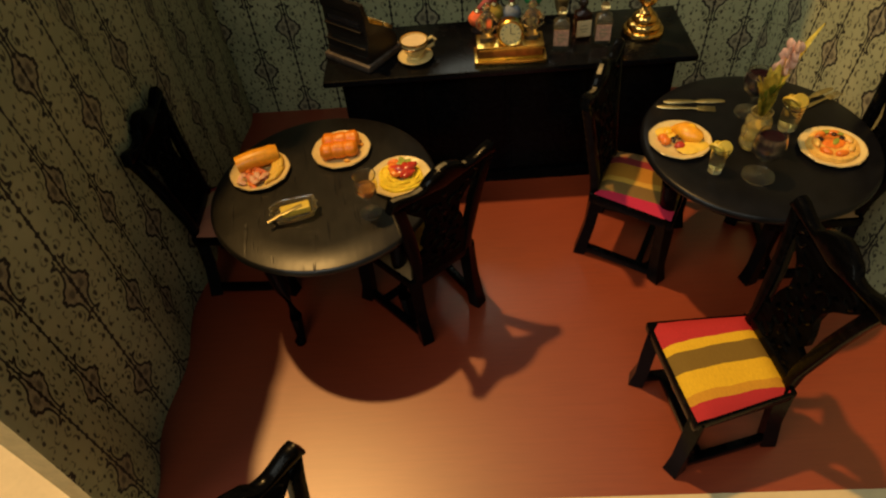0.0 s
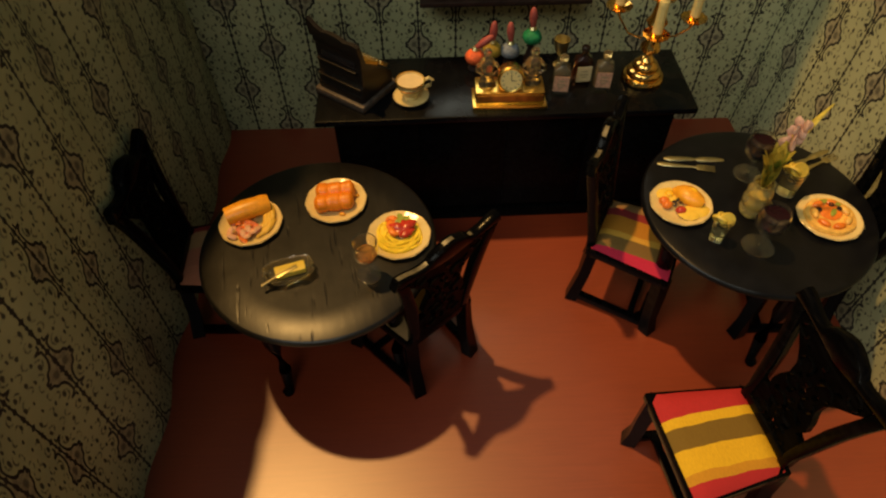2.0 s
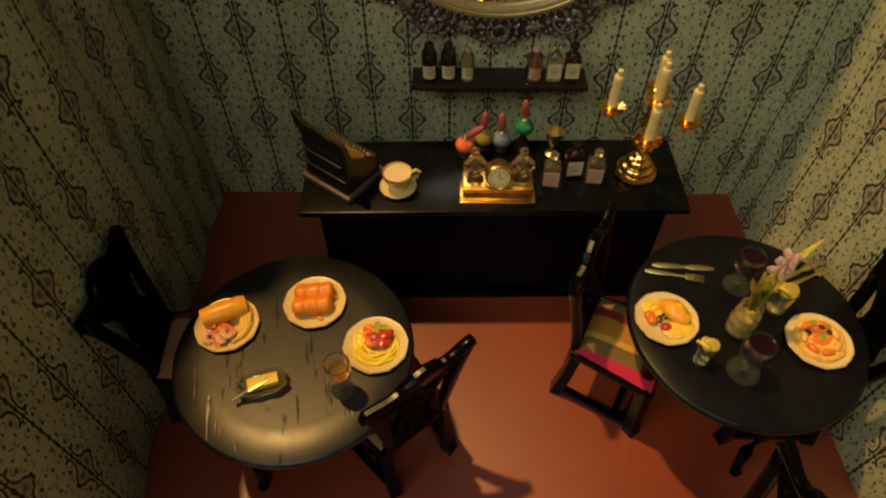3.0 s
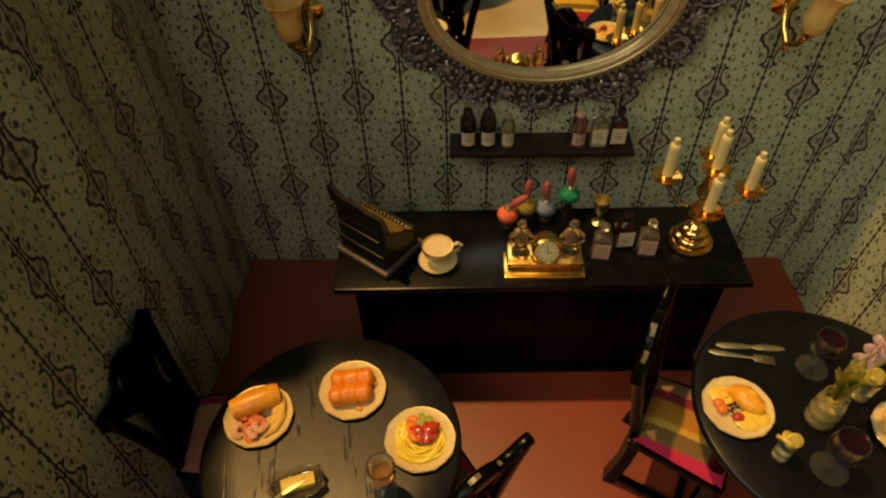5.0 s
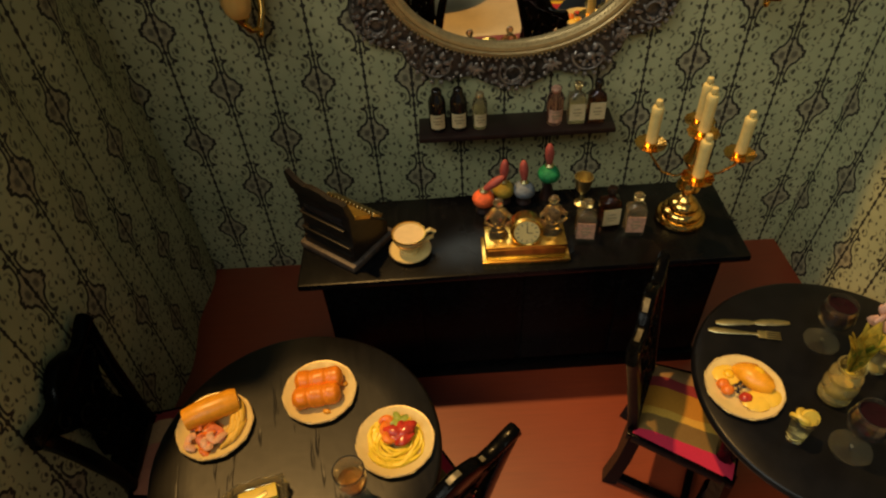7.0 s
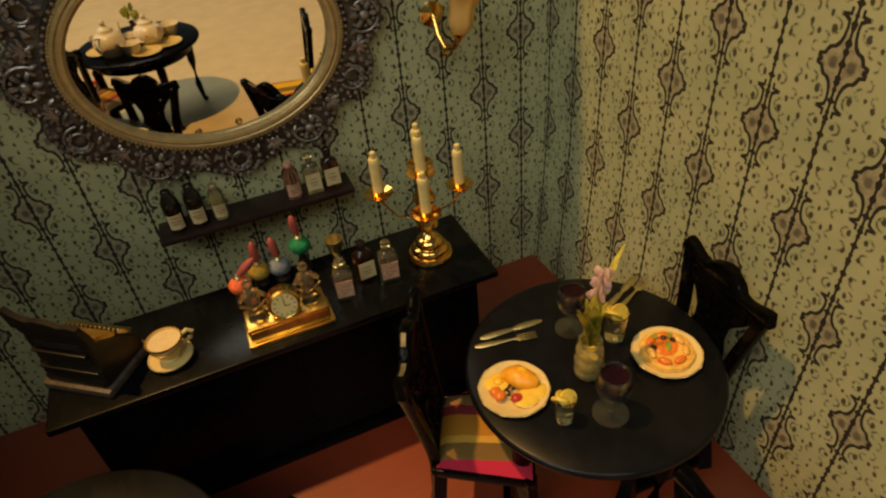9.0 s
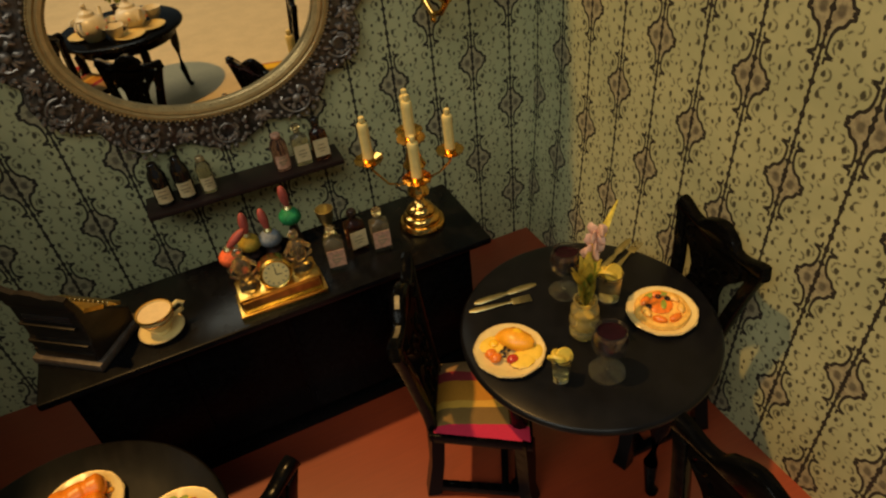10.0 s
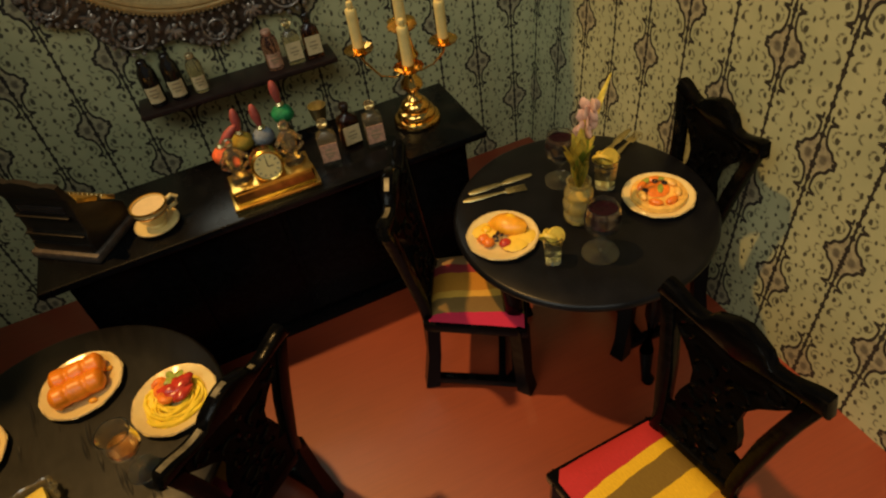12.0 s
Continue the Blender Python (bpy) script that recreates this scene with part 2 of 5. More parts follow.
M_shrimp = plain("coral_shrimp", (0.86, 0.20, 0.018), 0.3, var=0.3, scale=500)
M_leaf = plain("green_leaf", (0.30, 0.34, 0.04), 0.4, var=0.4, scale=400)
M_stem = plain("yellow_green_leaf", (0.62, 0.49, 0.07), 0.4, var=0.35, scale=300)
M_yolk = plain("egg_yolk", (0.90, 0.50, 0.02), 0.25, var=0.12, scale=400)
M_white = plain("egg_white", (0.86, 0.55, 0.06), 0.3, var=0.08, scale=400)
M_olive = plain("black_olive", (0.02, 0.015, 0.015), 0.2, var=0.3)
M_cheese = plain("melted_cheese", (0.86, 0.46, 0.09), 0.35, var=0.25, scale=500, bump=0.3)
M_butter = plain("butter_yellow", (0.72, 0.52, 0.07), 0.4, var=0.12, scale=300)
M_silver = plain("dull_silver", (0.62, 0.52, 0.25), 0.36, 1.0, 0.15, 400, 0.1)
M_pewter = plain("antique_pewter", (0.27, 0.22, 0.18), 0.32, 0.6, 0.45, 300, 0.25)
M_pewter_dark = plain("dark_pewter", (0.11, 0.088, 0.072), 0.36, 0.6, 0.6, 250, 0.3)
M_ring = plain("champagne_frame", (0.48, 0.32, 0.13), 0.38, 0.45, 0.15, 300, 0.1)
M_pink = plain("pale_pink_petal", (0.72, 0.44, 0.32), 0.5, var=0.2, scale=400)
M_glass = glass("clear_glass", (1.0, 0.95, 0.80), 0.03, 1.5, 0.986)
M_bottleglass = glass("golden_clear_glass", (1.0, 0.85, 0.52), 0.04, 1.47, 0.95)
M_crystal = glass("cut_crystal", (0.98, 0.88, 0.58), 0.05, 1.5, 0.95)
M_frost = glass("frosted_amber_glass", (0.95, 0.60, 0.18), 0.35, 1.3, 0.4)
M_wine = plain("dark_red_wine", (0.014, 0.0035, 0.006), 0.2, var=0.3, scale=150, bump=0.0, spec=0.15)
M_amber = glass("amber_drink", (0.78, 0.40, 0.09), 0.05, 1.34, 0.82)
M_darkglass = plain("dark_bottle_glass", (0.012, 0.008, 0.006), 0.1, var=0.2)
M_brownglass = glass("brown_glass", (0.35, 0.12, 0.05))
M_pinkglass = glass("rose_glass", (0.85, 0.42, 0.32))
M_label = plain("paper_label", (0.60, 0.46, 0.24), 0.6, var=0.12, scale=500)
M_label_red = plain("faded_red_label", (0.50, 0.26, 0.16), 0.6, var=0.35, scale=700)
M_print = plain("faded_print", (0.30, 0.22, 0.11), 0.6, var=0.4, scale=900)
M_capglass = plain("golden_stopper", (0.45, 0.33, 0.16), 0.18, 0.5, 0.3, 500)
M_ink = plain("printed_ink", (0.10, 0.075, 0.05), 0.6, var=0.1)
M_regwood = black_wood("dark_register_wood", (0.010, 0.007, 0.005), 0.38, 0.0, 0.35)
M_regbase = plain("worn_register_wood", (0.075, 0.055, 0.042), 0.5, var=0.5, scale=350)
M_worn = plain("rubbed_bare_wood", (0.13, 0.105, 0.055), 0.35, var=0.45, scale=500)
M_regbrass = plain("dull_brass", (0.55, 0.33, 0.05), 0.4, 0.7, 0.3, 300)
M_mirror = Nodes("mirror_silver").base((0.88, 0.86, 0.80), 0.015, 1.0).mat
M_ballred = plain("dark_red_bulb", (0.33, 0.062, 0.045), 0.6, var=0.25, scale=400)
M_seat1 = stripes("striped_seat_bright", [(0, RED), (0.27, YEL), (0.37, OLI), (0.57, YEL), (0.78, ORA), (0.865, RED)])
M_seat3 = stripes("striped_seat_pinkish", [(0, (0.50, 0.18, 0.10)), (0.3, (0.42, 0.15, 0.085)), (0.55, BEI), (0.8, MAR)])
M_seat2 = stripes("striped_seat_muted", [(0, CRI), (0.14, (0.20, 0.115, 0.03)), (0.32, (0.66, 0.36, 0.05)), (0.40, (0.50, 0.21, 0.02)), (0.64, (0.28, 0.03, 0.035)), (0.76, (0.34, 0.20, 0.08))])


# ---- mesh helpers, all in centimetres ----
def thing(name, label, category, x, y, z, turn=0.0, group="", kind=""):
    e = new(name)
    e.empty_display_size = 0.005
    e.matrix_basis = pose(x * CM, y * CM, z * CM, 0, 0, turn)
    return tagged(e, label, category, group, kind)


def part(name, bm, mat, parent=None, label="", smooth=True, sharp=40):
    for v in bm.verts:
        v.co *= CM
    bmesh.ops.recalc_face_normals(bm, faces=bm.faces)
    for f in bm.faces:
        f.smooth = smooth
    for e in bm.edges:
        if len(e.link_faces) == 2 and e.calc_face_angle(0) > radians(sharp):
            e.smooth = False
    me = bpy.data.meshes.new(name)
    bm.to_mesh(me)
    bm.free()
    for mt in (mat if isinstance(mat, (list, tuple)) else [mat]):
        me.materials.append(mt)
    ob = new(name, me)
    if parent:
        ob.parent = parent
    if label:
        ob["label"] = label
    return ob


def box(c, s, bevel=0.04, turn=0.0, tilt=None, bm=None):
    bm = bm or bmesh.new()
    b2 = bmesh.new()
    bmesh.ops.create_cube(b2, size=1.0)
    for v in b2.verts:
        v.co = Vector((v.co.x * s[0], v.co.y * s[1], v.co.z * s[2]))
    if bevel:
        bmesh.ops.bevel(b2, geom=b2.edges[:], offset=min(bevel, min(s) * 0.45), segments=2, affect="EDGES", profile=0.6)
    m = Matrix.Translation(c) @ (tilt or Matrix.Rotation(radians(turn), 4, "Z"))
    return join(bm, b2, m)


def join(bm, other, m=Matrix.Identity(4)):
    vs = [bm.verts.new(m @ v.co) for v in other.verts]
    other.verts.index_update()
    for f in other.faces:
        try:
            bm.faces.new([vs[v.index] for v in f.verts])
        except ValueError:
            pass
    other.free()
    return bm


def lathe(profile, seg=32, c=(0, 0, 0), bm=None, ripple=None):
    """Turned shape from (radius, height) pairs; ripple(angle, k) scales the radius."""
    bm = bm or bmesh.new()
    rings = []
    for k, (r, z) in enumerate(profile):
        if r < 1e-4:
            rings.append([bm.verts.new((c[0], c[1], c[2] + z))])
        else:
            ring = []
            for i in range(seg):
                a = 2 * math.pi * i / seg
                q = r * (ripple(a, k) if ripple else 1)
                ring.append(bm.verts.new((c[0] + q * math.cos(a), c[1] + q * math.sin(a), c[2] + z)))
            rings.append(ring)
    for A, B in zip(rings, rings[1:]):
        for i in range(seg):
            j = (i + 1) % seg
            if len(A) == 1 and len(B) == 1:
                continue
            if len(A) == 1:
                bm.faces.new((A[0], B[i], B[j]))
            elif len(B) == 1:
                bm.faces.new((A[i], A[j], B[0]))
            else:
                bm.faces.new((A[i], A[j], B[j], B[i]))
    return bm


def tube(pts, rad, seg=8, bm=None, flat=1.0, phase=0.0):
    """Round bar along points; rad is one radius or one for each point."""
    bm = bm or bmesh.new()
    pts = [Vector(p) for p in pts]
    rads = rad if isinstance(rad, (list, tuple)) else [rad] * len(pts)
    rings, up = [], Vector((0, 0, 1))
    for k, p in enumerate(pts):
        d = (pts[min(k + 1, len(pts) - 1)] - pts[max(k - 1, 0)]).normalized()
        s = d.cross(up)
        s = s.normalized() if s.length > 1e-3 else Vector((1, 0, 0))
        t = s.cross(d).normalized()
        rings.append([bm.verts.new(p + rads[k] * (math.cos(a) * s + flat * math.sin(a) * t)) for a in (phase + 2 * math.pi * i / seg for i in range(seg))])
    for A, B in zip(rings, rings[1:]):
        for i in range(seg):
            j = (i + 1) % seg
            bm.faces.new((A[i], A[j], B[j], B[i]))
    bm.faces.new(rings[0][::-1]), bm.faces.new(rings[-1])
    return bm


def blob(c, r, seed=0, amp=0.08, turn=0.0, sub=2, bm=None, freq=1.6):
    """Rounded lump with an uneven skin."""
    bm = bm or bmesh.new()
    b2 = bmesh.new()
    bmesh.ops.create_icosphere(b2, subdivisions=sub, radius=1.0)
    for v in b2.verts:
        k = 1 + amp * noise.noise(v.co * freq + Vector((seed * 7.3, seed * 3.1, seed)))
        v.co = Vector((v.co.x * r[0] * k, v.co.y * r[1] * k, v.co.z * r[2] * k))
    return join(bm, b2, Matrix.Translation(c) @ Matrix.Rotation(radians(turn), 4, "Z"))


def plate_shape(outer, holes=(), thick=0.3, bm=None, bevel=0.0):
    """Flat board in the local y-z plane with holes through it, from x = -thick/2 to thick/2."""
    b2 = bmesh.new()
    for loop in (outer, *holes):
        vs = [b2.verts.new((-thick / 2, y, z)) for y, z in loop]
        for a, b in zip(vs, vs[1:] + vs[:1]):
            b2.edges.new((a, b))
    bmesh.ops.triangle_fill(b2, use_beauty=True, use_dissolve=False, edges=b2.edges[:])
    r = bmesh.ops.extrude_face_region(b2, geom=b2.faces[:])
    for v in r["geom"]:
        if isinstance(v, bmesh.types.BMVert):
            v.co.x += thick
    if bevel:
        bmesh.ops.recalc_face_normals(b2, faces=b2.faces[:])
        rim = [e for e in b2.edges if len(e.link_faces) == 2 and e.calc_face_angle(0) > 1.2 and abs(e.verts[0].co.x - e.verts[1].co.x) < 1e-5]
        bmesh.ops.bevel(b2, geom=rim, offset=bevel, segments=2, affect="EDGES", profile=0.5)
    return join(bm or bmesh.new(), b2)


def oval(cy, cz, ry, rz, n=12, turn=0.0):
    out = []
    for i in range(n):
        a = 2 * math.pi * i / n
        y, z = ry * math.cos(a), rz * math.sin(a)
        ct, st = math.cos(radians(turn)), math.sin(radians(turn))
        out.append((cy + y * ct - z * st, cz + y * st + z * ct))
    return out


# ---- the room: floor, three papered walls, cream board around ----
X0, X1, Y0, Y1, WALL_H = -11.3, 17.7, 10.4, 33.9, 17.5


def slab(name, c, s, mat, label, category, bevel=0.0):
    ob = part(name, box(c, s, bevel), mat, None, "", False)
    return tagged(ob, label, category, "", "structure")


slab("floor", ((X0 + X1) / 2, (Y0 + Y1) / 2 + 0.375, -0.2), (X1 - X0 + 2, Y1 - Y0 + 0.25, 0.4), M_floor, "glossy reddish-brown wood floor of the doll's house", "floor")
slab("floor_front_edge", ((X0 + X1) / 2, Y0 + 0.02, -0.19), (X1 - X0 + 2, 0.45, 0.40), M_cream, "pale board edge along the front of the floor", "trim")
slab("ground", (0, 0, -0.9), (240, 240, 1.0), M_cream, "cream board surface that the doll's house stands on", "table surface")


def wall(name, p0, p1, thick_dir, mat, label, wave=0.0, u0=0.0, v0=0.0, high=WALL_H, shade_rise=0.0, foot=0.0):
    """Papered wall from p0 to p1 in plan, with thickness behind; u runs along it."""
    p0, p1 = Vector((*p0, 0)), Vector((*p1, 0))
    length, d = (p1 - p0).length, (p1 - p0).normalized()
    nx, nz = (60, 30) if wave or foot else (2, 2)
    bm = bmesh.new()
    uv = bm.loops.layers.uv.new("UVMap")
    grid, back = {}, {}
    out = Vector((*thick_dir, 0))
    for i in range(nx + 1):
        for k in range(nz + 1):
            a = length * i / nx
            # unseen top edge stepped up to block the lamp from floor behind
            top = high + shade_rise * (0.22 * min(1, max(0, (a / length - 0.40) / 0.08)) + 0.78 * min(1, max(0, (a / length - 0.63) / 0.08)))
            z = top * k / nz
            q = p0 + d * a + Vector((0, 0, z))
            off = wave * (noise.noise(Vector((a * 0.28, z * 0.05, 3.1))) * 0.7 + 0.3 * math.sin(a * 1.15 + 0.16 * z)) if wave else foot * max(0, 1 - z / 8) * (1 - a / length)
            grid[i, k] = bm.verts.new(q - out * off)
            back[i, k] = bm.verts.new(q + out * 0.45)
    for i in range(nx):
        for k in range(nz):
            f = bm.faces.new((grid[i, k], grid[i + 1, k], grid[i + 1, k + 1], grid[i, k + 1]))
            for lp, (a, b) in zip(f.loops, ((i, k), (i + 1, k), (i + 1, k + 1), (i, k + 1))):
                lp[uv].uv = (length * a / nx + u0, grid[a, b].co.z + v0)
            f2 = bm.faces.new((back[i, k + 1], back[i + 1, k + 1], back[i + 1, k], back[i, k]))
            f2.material_index = 1
    for k in range(nz):
        for i in (0, nx):
            bm.faces.new((grid[i, k], back[i, k], back[i, k + 1], grid[i, k + 1])).material_index = 1
    for i in range(nx):
        for k in (0, nz):
            bm.faces.new((grid[i, k], back[i, k], back[i + 1, k], grid[i + 1, k])).material_index = 1
    ob = part(name, bm, [mat, M_edge], None)
    return tagged(ob, label, "wall", "", "structure")


# 32 cm high, mostly unseen, so that it shades the back of the floor
wall("wall_back", (X0 - 0.4, Y1), (X1 + 0.4, Y1), (0, 1), M_paper_back, "green cream wallpaper with dark ogee medallions on the back wall", 0.0, X0 - 0.4 - 16.2, -7.75, 32.0)
wall("wall_right", (17.45, Y1 + 0.2), (18.0, Y0), (1, 0), M_paper_side, "sunlit yellow green patterned wallpaper on the side wall", 0.0, 25.85 - Y1 - 0.2 + 1.93 * 10, -8.1, WALL_H, 0.0, 0.5)
# last value: extra unseen height that keeps lamp light off the left-back floor
wall("wall_left", (-10.5, 9.65), (-11.5, Y1 + 0.2), (-1, 0), M_paper_left, "wavy loose green patterned wallpaper on the shaded side wall", 0.52, -10.2, -10.3, WALL_H, 13.0)


# ---- furniture ----
def table(x, y, mat, turn, label, zb=0.0, r=4.25):
    t = thing("round_table", label, "table", x, y, zb, turn, "round dining tables")
    prof = [(0, 5.85), (r - 0.25, 5.85), (r - 0.08, 5.9), (r, 6.0), (r, 6.08), (r - 0.05, 6.16), (r - 0.12, 6.2), (r * 0.7, 6.2), (r * 0.35, 6.2), (0, 6.2)]
    part("tabletop", lathe(prof, 72), mat, t)
    part("apron", lathe([(r - 1.1, 5.86), (r - 0.9, 5.86), (r - 0.9, 5.1), (r - 1.1, 5.1), (r - 1.1, 5.86)], 48), M_black, t)
    for k in range(4):
        a = radians(45 + 90 * k)
        ca, sa = math.cos(a), math.sin(a)
        q = [(r - 1.0, 5.86, 0.34), (r - 0.95, 5.0, 0.34), (r - 1.05, 3.6, 0.31), (r - 1.12, 1.6, 0.25), (r - 1.0, 0.35, 0.17), (r - 0.88, 0.12, 0.24), (r - 0.88, 0.0, 0.2)]
        part("leg", tube([(ca * d, sa * d, z) for d, z, _ in q], [w for *_, w in q], 10), M_black, t)
    return t


def chair(x, y, turn, seat_mat, label, zb=0.0, worn=()):
    """Faces local +x; the seat is wider in front, the back a pierced board between two bowed stiles."""
    c = thing("dining_chair", label, "chair", x, y, zb, turn, "black dining chairs")
    SQ = math.pi / 4
    for sy in (-1, 1):
        part("leg", tube([(1.45, sy * 1.66, 3.5), (1.5, sy * 1.7, 2.2), (1.53, sy * 1.72, 0.9), (1.6, sy * 1.76, 0.3), (1.64, sy * 1.78, 0.0)], [0.36, 0.34, 0.32, 0.36, 0.38], 4, None, 1.0, SQ), M_black, c)
        part("leg", tube([(-1.5, sy * 1.3, 3.6), (-1.62, sy * 1.36, 1.8), (-1.9, sy * 1.42, 0.0)], [0.34, 0.32, 0.36], 4, None, 1.0, SQ), M_black, c)
        part("stretcher", box((-0.1, sy * 1.58, 0.34), (3.3, 0.3, 0.34), 0.05, sy * 5.0), M_black, c)
        outer = [(1.40, 3.5), (1.40, 4.3), (1.52, 5.0), (1.63, 5.7), (1.76, 6.5), (1.95, 7.4), (2.16, 8.2)]
        inner = [(1.66, 8.0), (1.52, 7.4), (1.38, 6.8), (1.25, 6.2), (1.17, 5.6), (1.1, 5.0), (1.04, 4.3), (1.04, 3.5)]
        part("stile", lean(plate_shape([(sy * p, q) for p, q in outer + inner], (), 0.36, None, 0.08)), M_black, c)
    part("stretcher", box((0.75, 0, 0.36), (0.26, 3.1, 0.28), 0.04), M_black, c)
    frame_bm = box((0, 0, 3.42), (3.5, 3.3, 0.42), 0.08)
    for v in frame_bm.verts:
        v.co.y *= 1.08 + 0.072 * v.co.x
    part("seat_frame", frame_bm, M_black, c)
    # cushion: domed pad
    bm = bmesh.new()
    N = 12
    top = {}
    for i in range(N + 1):
        for k in range(N + 1):
            a, b = 2 * i / N - 1, 2 * k / N - 1
            w = 1.48 + 0.20 * (1 + a)
            dome = (1 - a ** 6) * (1 - b ** 6)
            top[i, k] = bm.verts.new((a * 1.6 + 0.05, b * w, 3.63 + 0.26 * dome ** 0.6 + 0.03 * noise.noise(Vector((a * 2, b * 2, turn)))))
    for i in range(N):
        for k in range(N):
            bm.faces.new((top[i, k], top[i + 1, k], top[i + 1, k + 1], top[i, k + 1]))
    rim = bmesh.ops.extrude_edge_only(bm, edges=[e for e in bm.edges if len(e.link_faces) == 1])
    for v in rim["geom"]:
        if isinstance(v, bmesh.types.BMVert):
            v.co.z = 3.5
    part("seat_cushion", bm, seat_mat, c, "striped woven seat pad")
    # crest rail with a serpentine top
    up, lo = [], []
    for i in range(25):
        b = -2.12 + 4.24 * i / 24
        h = 8.36 + 0.30 * math.cos(b * 1.5) ** 2 + (0.16 if abs(b) < 0.75 else 0.0) - 0.05 * abs(b)
        up.append((b, h)), lo.append((b, 7.9 + 0.16 * abs(math.sin(b * 0.95)) + 0.02 * b * b))
    rail = plate_shape(up + [(2.26, 8.12)] + lo[::-1] + [(-2.26, 8.12)], (), 0.4, None, 0.1)
    crest = part("crest_rail", lean(rail), M_black, c)
    for b0, b1 in worn:
        ridge = [(b, 8.36 + 0.30 * math.cos(b * 1.5) ** 2 + (0.16 if abs(b) < 0.75 else 0.0) - 0.05 * abs(b)) for b in (b0 + (b1 - b0) * q / 10 for q in range(11))]
        part("worn_edge", lean(plate_shape([(b, h + 0.012) for b, h in ridge] + [(b, h - 0.05) for b, h in ridge[::-1]], (), 0.15)), M_worn, crest, "rubbed pale edge")
    # splat: vase outline pierced with small openings, carved scrolls on both faces
    half = [(1.12, 3.5), (1.15, 4.5), (1.1, 4.9), (0.78, 5.02), (0.95, 5.35), (0.88, 5.75), (0.7, 6.2), (0.74, 6.65), (1.0, 7.05), (1.35, 7.4), (1.6, 7.7), (1.62, 8.0)]
    outline = half + [(-p, z) for p, z in half[::-1]]
    holes = [oval(0, 4.25, 0.1, 0.22)]
    for sy in (-1, 1):
        holes += [oval(sy * 0.42, 4.7, 0.09, 0.18, 10, -40 * sy), oval(sy * 0.62, 5.35, 0.09, 0.15, 10, 15 * sy), oval(sy * 0.3, 5.75, 0.09, 0.18, 10, 30 * sy),
                  oval(sy * 0.4, 6.5, 0.09, 0.16, 10, -25 * sy), oval(sy * 0.2, 7.1, 0.1, 0.15), oval(sy * 0.78, 7.35, 0.09, 0.16, 10, -50 * sy), oval(sy * 0.75, 4.1, 0.08, 0.15, 10, 20 * sy)]
    part("splat", lean(plate_shape(outline, holes + [oval(0, 5.2, 0.1, 0.18), oval(0, 6.2, 0.1, 0.2)], 0.22)), M_splat, c, "pierced carved back splat")
    bm = bmesh.new()
    for face in (-0.11, 0.11):
        for sy in (-1, 1):
            for cy, cz, r, a0 in ((0.34, 5.2, 0.2, 0.4), (0.36, 6.1, 0.16, 2.2), (0.52, 6.95, 0.2, 5.0), (0.5, 4.35, 0.17, 1.0), (1.15, 7.7, 0.16, 3.2)):
                tube([(face, sy * (cy + (r + 0.014 * q) * math.cos(a0 + 0.5 * q)), cz + (r + 0.014 * q) * math.sin(a0 + 0.5 * q)) for q in range(11)], [0.05 + 0.002 * q for q in range(11)], 6, bm)
        for cz in (4.75, 5.6, 6.6, 7.5):
            blob((face, 0, cz), (0.07, 0.12, 0.15), 1, 0.0, 0, 1, bm)
    part("carving", lean(bm), M_black, c, "glossy carved scrolls")["kind"] = "stuff"
    part("back_rail", box((-1.6, 0, 3.9), (0.26, 2.7, 0.34), 0.05), M_black, c)
    return c


def lean(bm):
    """Tilts a flat back board backwards with height."""
    for v in bm.verts:
        z = v.co.z
        v.co.x += -1.6 - 0.12 * max(0, z - 3.6)
    return bm


def place_chair(rx, ry, turn, mat, label, zb=0.0, worn=()):
    """rx, ry: the middle of the crest rail in plan."""
    a = radians(turn)
    return chair(rx + 2.16 * math.cos(a), ry + 2.16 * math.sin(a), turn, mat, label, zb, worn)


table(-4.1, 20.2, M_table1, 10, "round dark brushed wood table set with three plates of food")
table(12.2, 21.45, M_table2, 60, "round black table set with plates, glasses and a flower vase")
place_chair(6.55, 23.25, -27, M_seat2, "black carved chair with a muted striped seat beside the sideboard", 0.0, ((-1.6, -1.0), (-0.6, -0.2)))
place_chair(11.35, 13.9, 189.5, M_seat1, "black carved chair with a bright red and yellow striped seat")
place_chair(0.5, 18.0, 130, M_seat2, "black pierced-back chair drawn up to the brushed wood table", 0.0, ((0.75, 2.05), (-0.15, 0.25), (-1.0, -0.8)))
place_chair(16.85, 21.0, 174, M_seat2, "black carved chair standing against the papered side wall")
place_chair(-10.65, 21.8, 3, M_seat3, "black chair with a pinkish seat against the shaded wall")


def sideboard():
    s = thing("sideboard", "long black wooden sideboard with an overhanging top", "sideboard", 3.2, 28.55, 0, 1.0)
    part("top", box((0, 0, 6.55), (16.1, 4.35, 0.3), 0.09), M_sidetop, s)
    part("body", box((0, 0.15, 3.4), (14.7, 3.6, 6.05), 0.06), M_side, s)
    part("plinth", box((0, 0.1, 0.3), (15.0, 3.8, 0.6), 0.08), M_side, s)
    part("moulding", box((0, 0.1, 6.3), (15.1, 3.85, 0.24), 0.1), M_side, s)
    for k in range(4):
        part("door", box((-5.45 + 3.63 * k, -1.68, 3.5), (3.4, 0.12, 5.2), 0.05), M_side, s)


sideboard()


# ---- the front: a third table and two chairs on the cream board, seen in the looking glass ----
table(0.5, 2.8, M_black, 30, "round black table standing on the cream board outside", -0.4, 4.6)
place_chair(-4.45, 7.45, -42, M_seat2, "black carved chair standing on the cream board outside", -0.4)
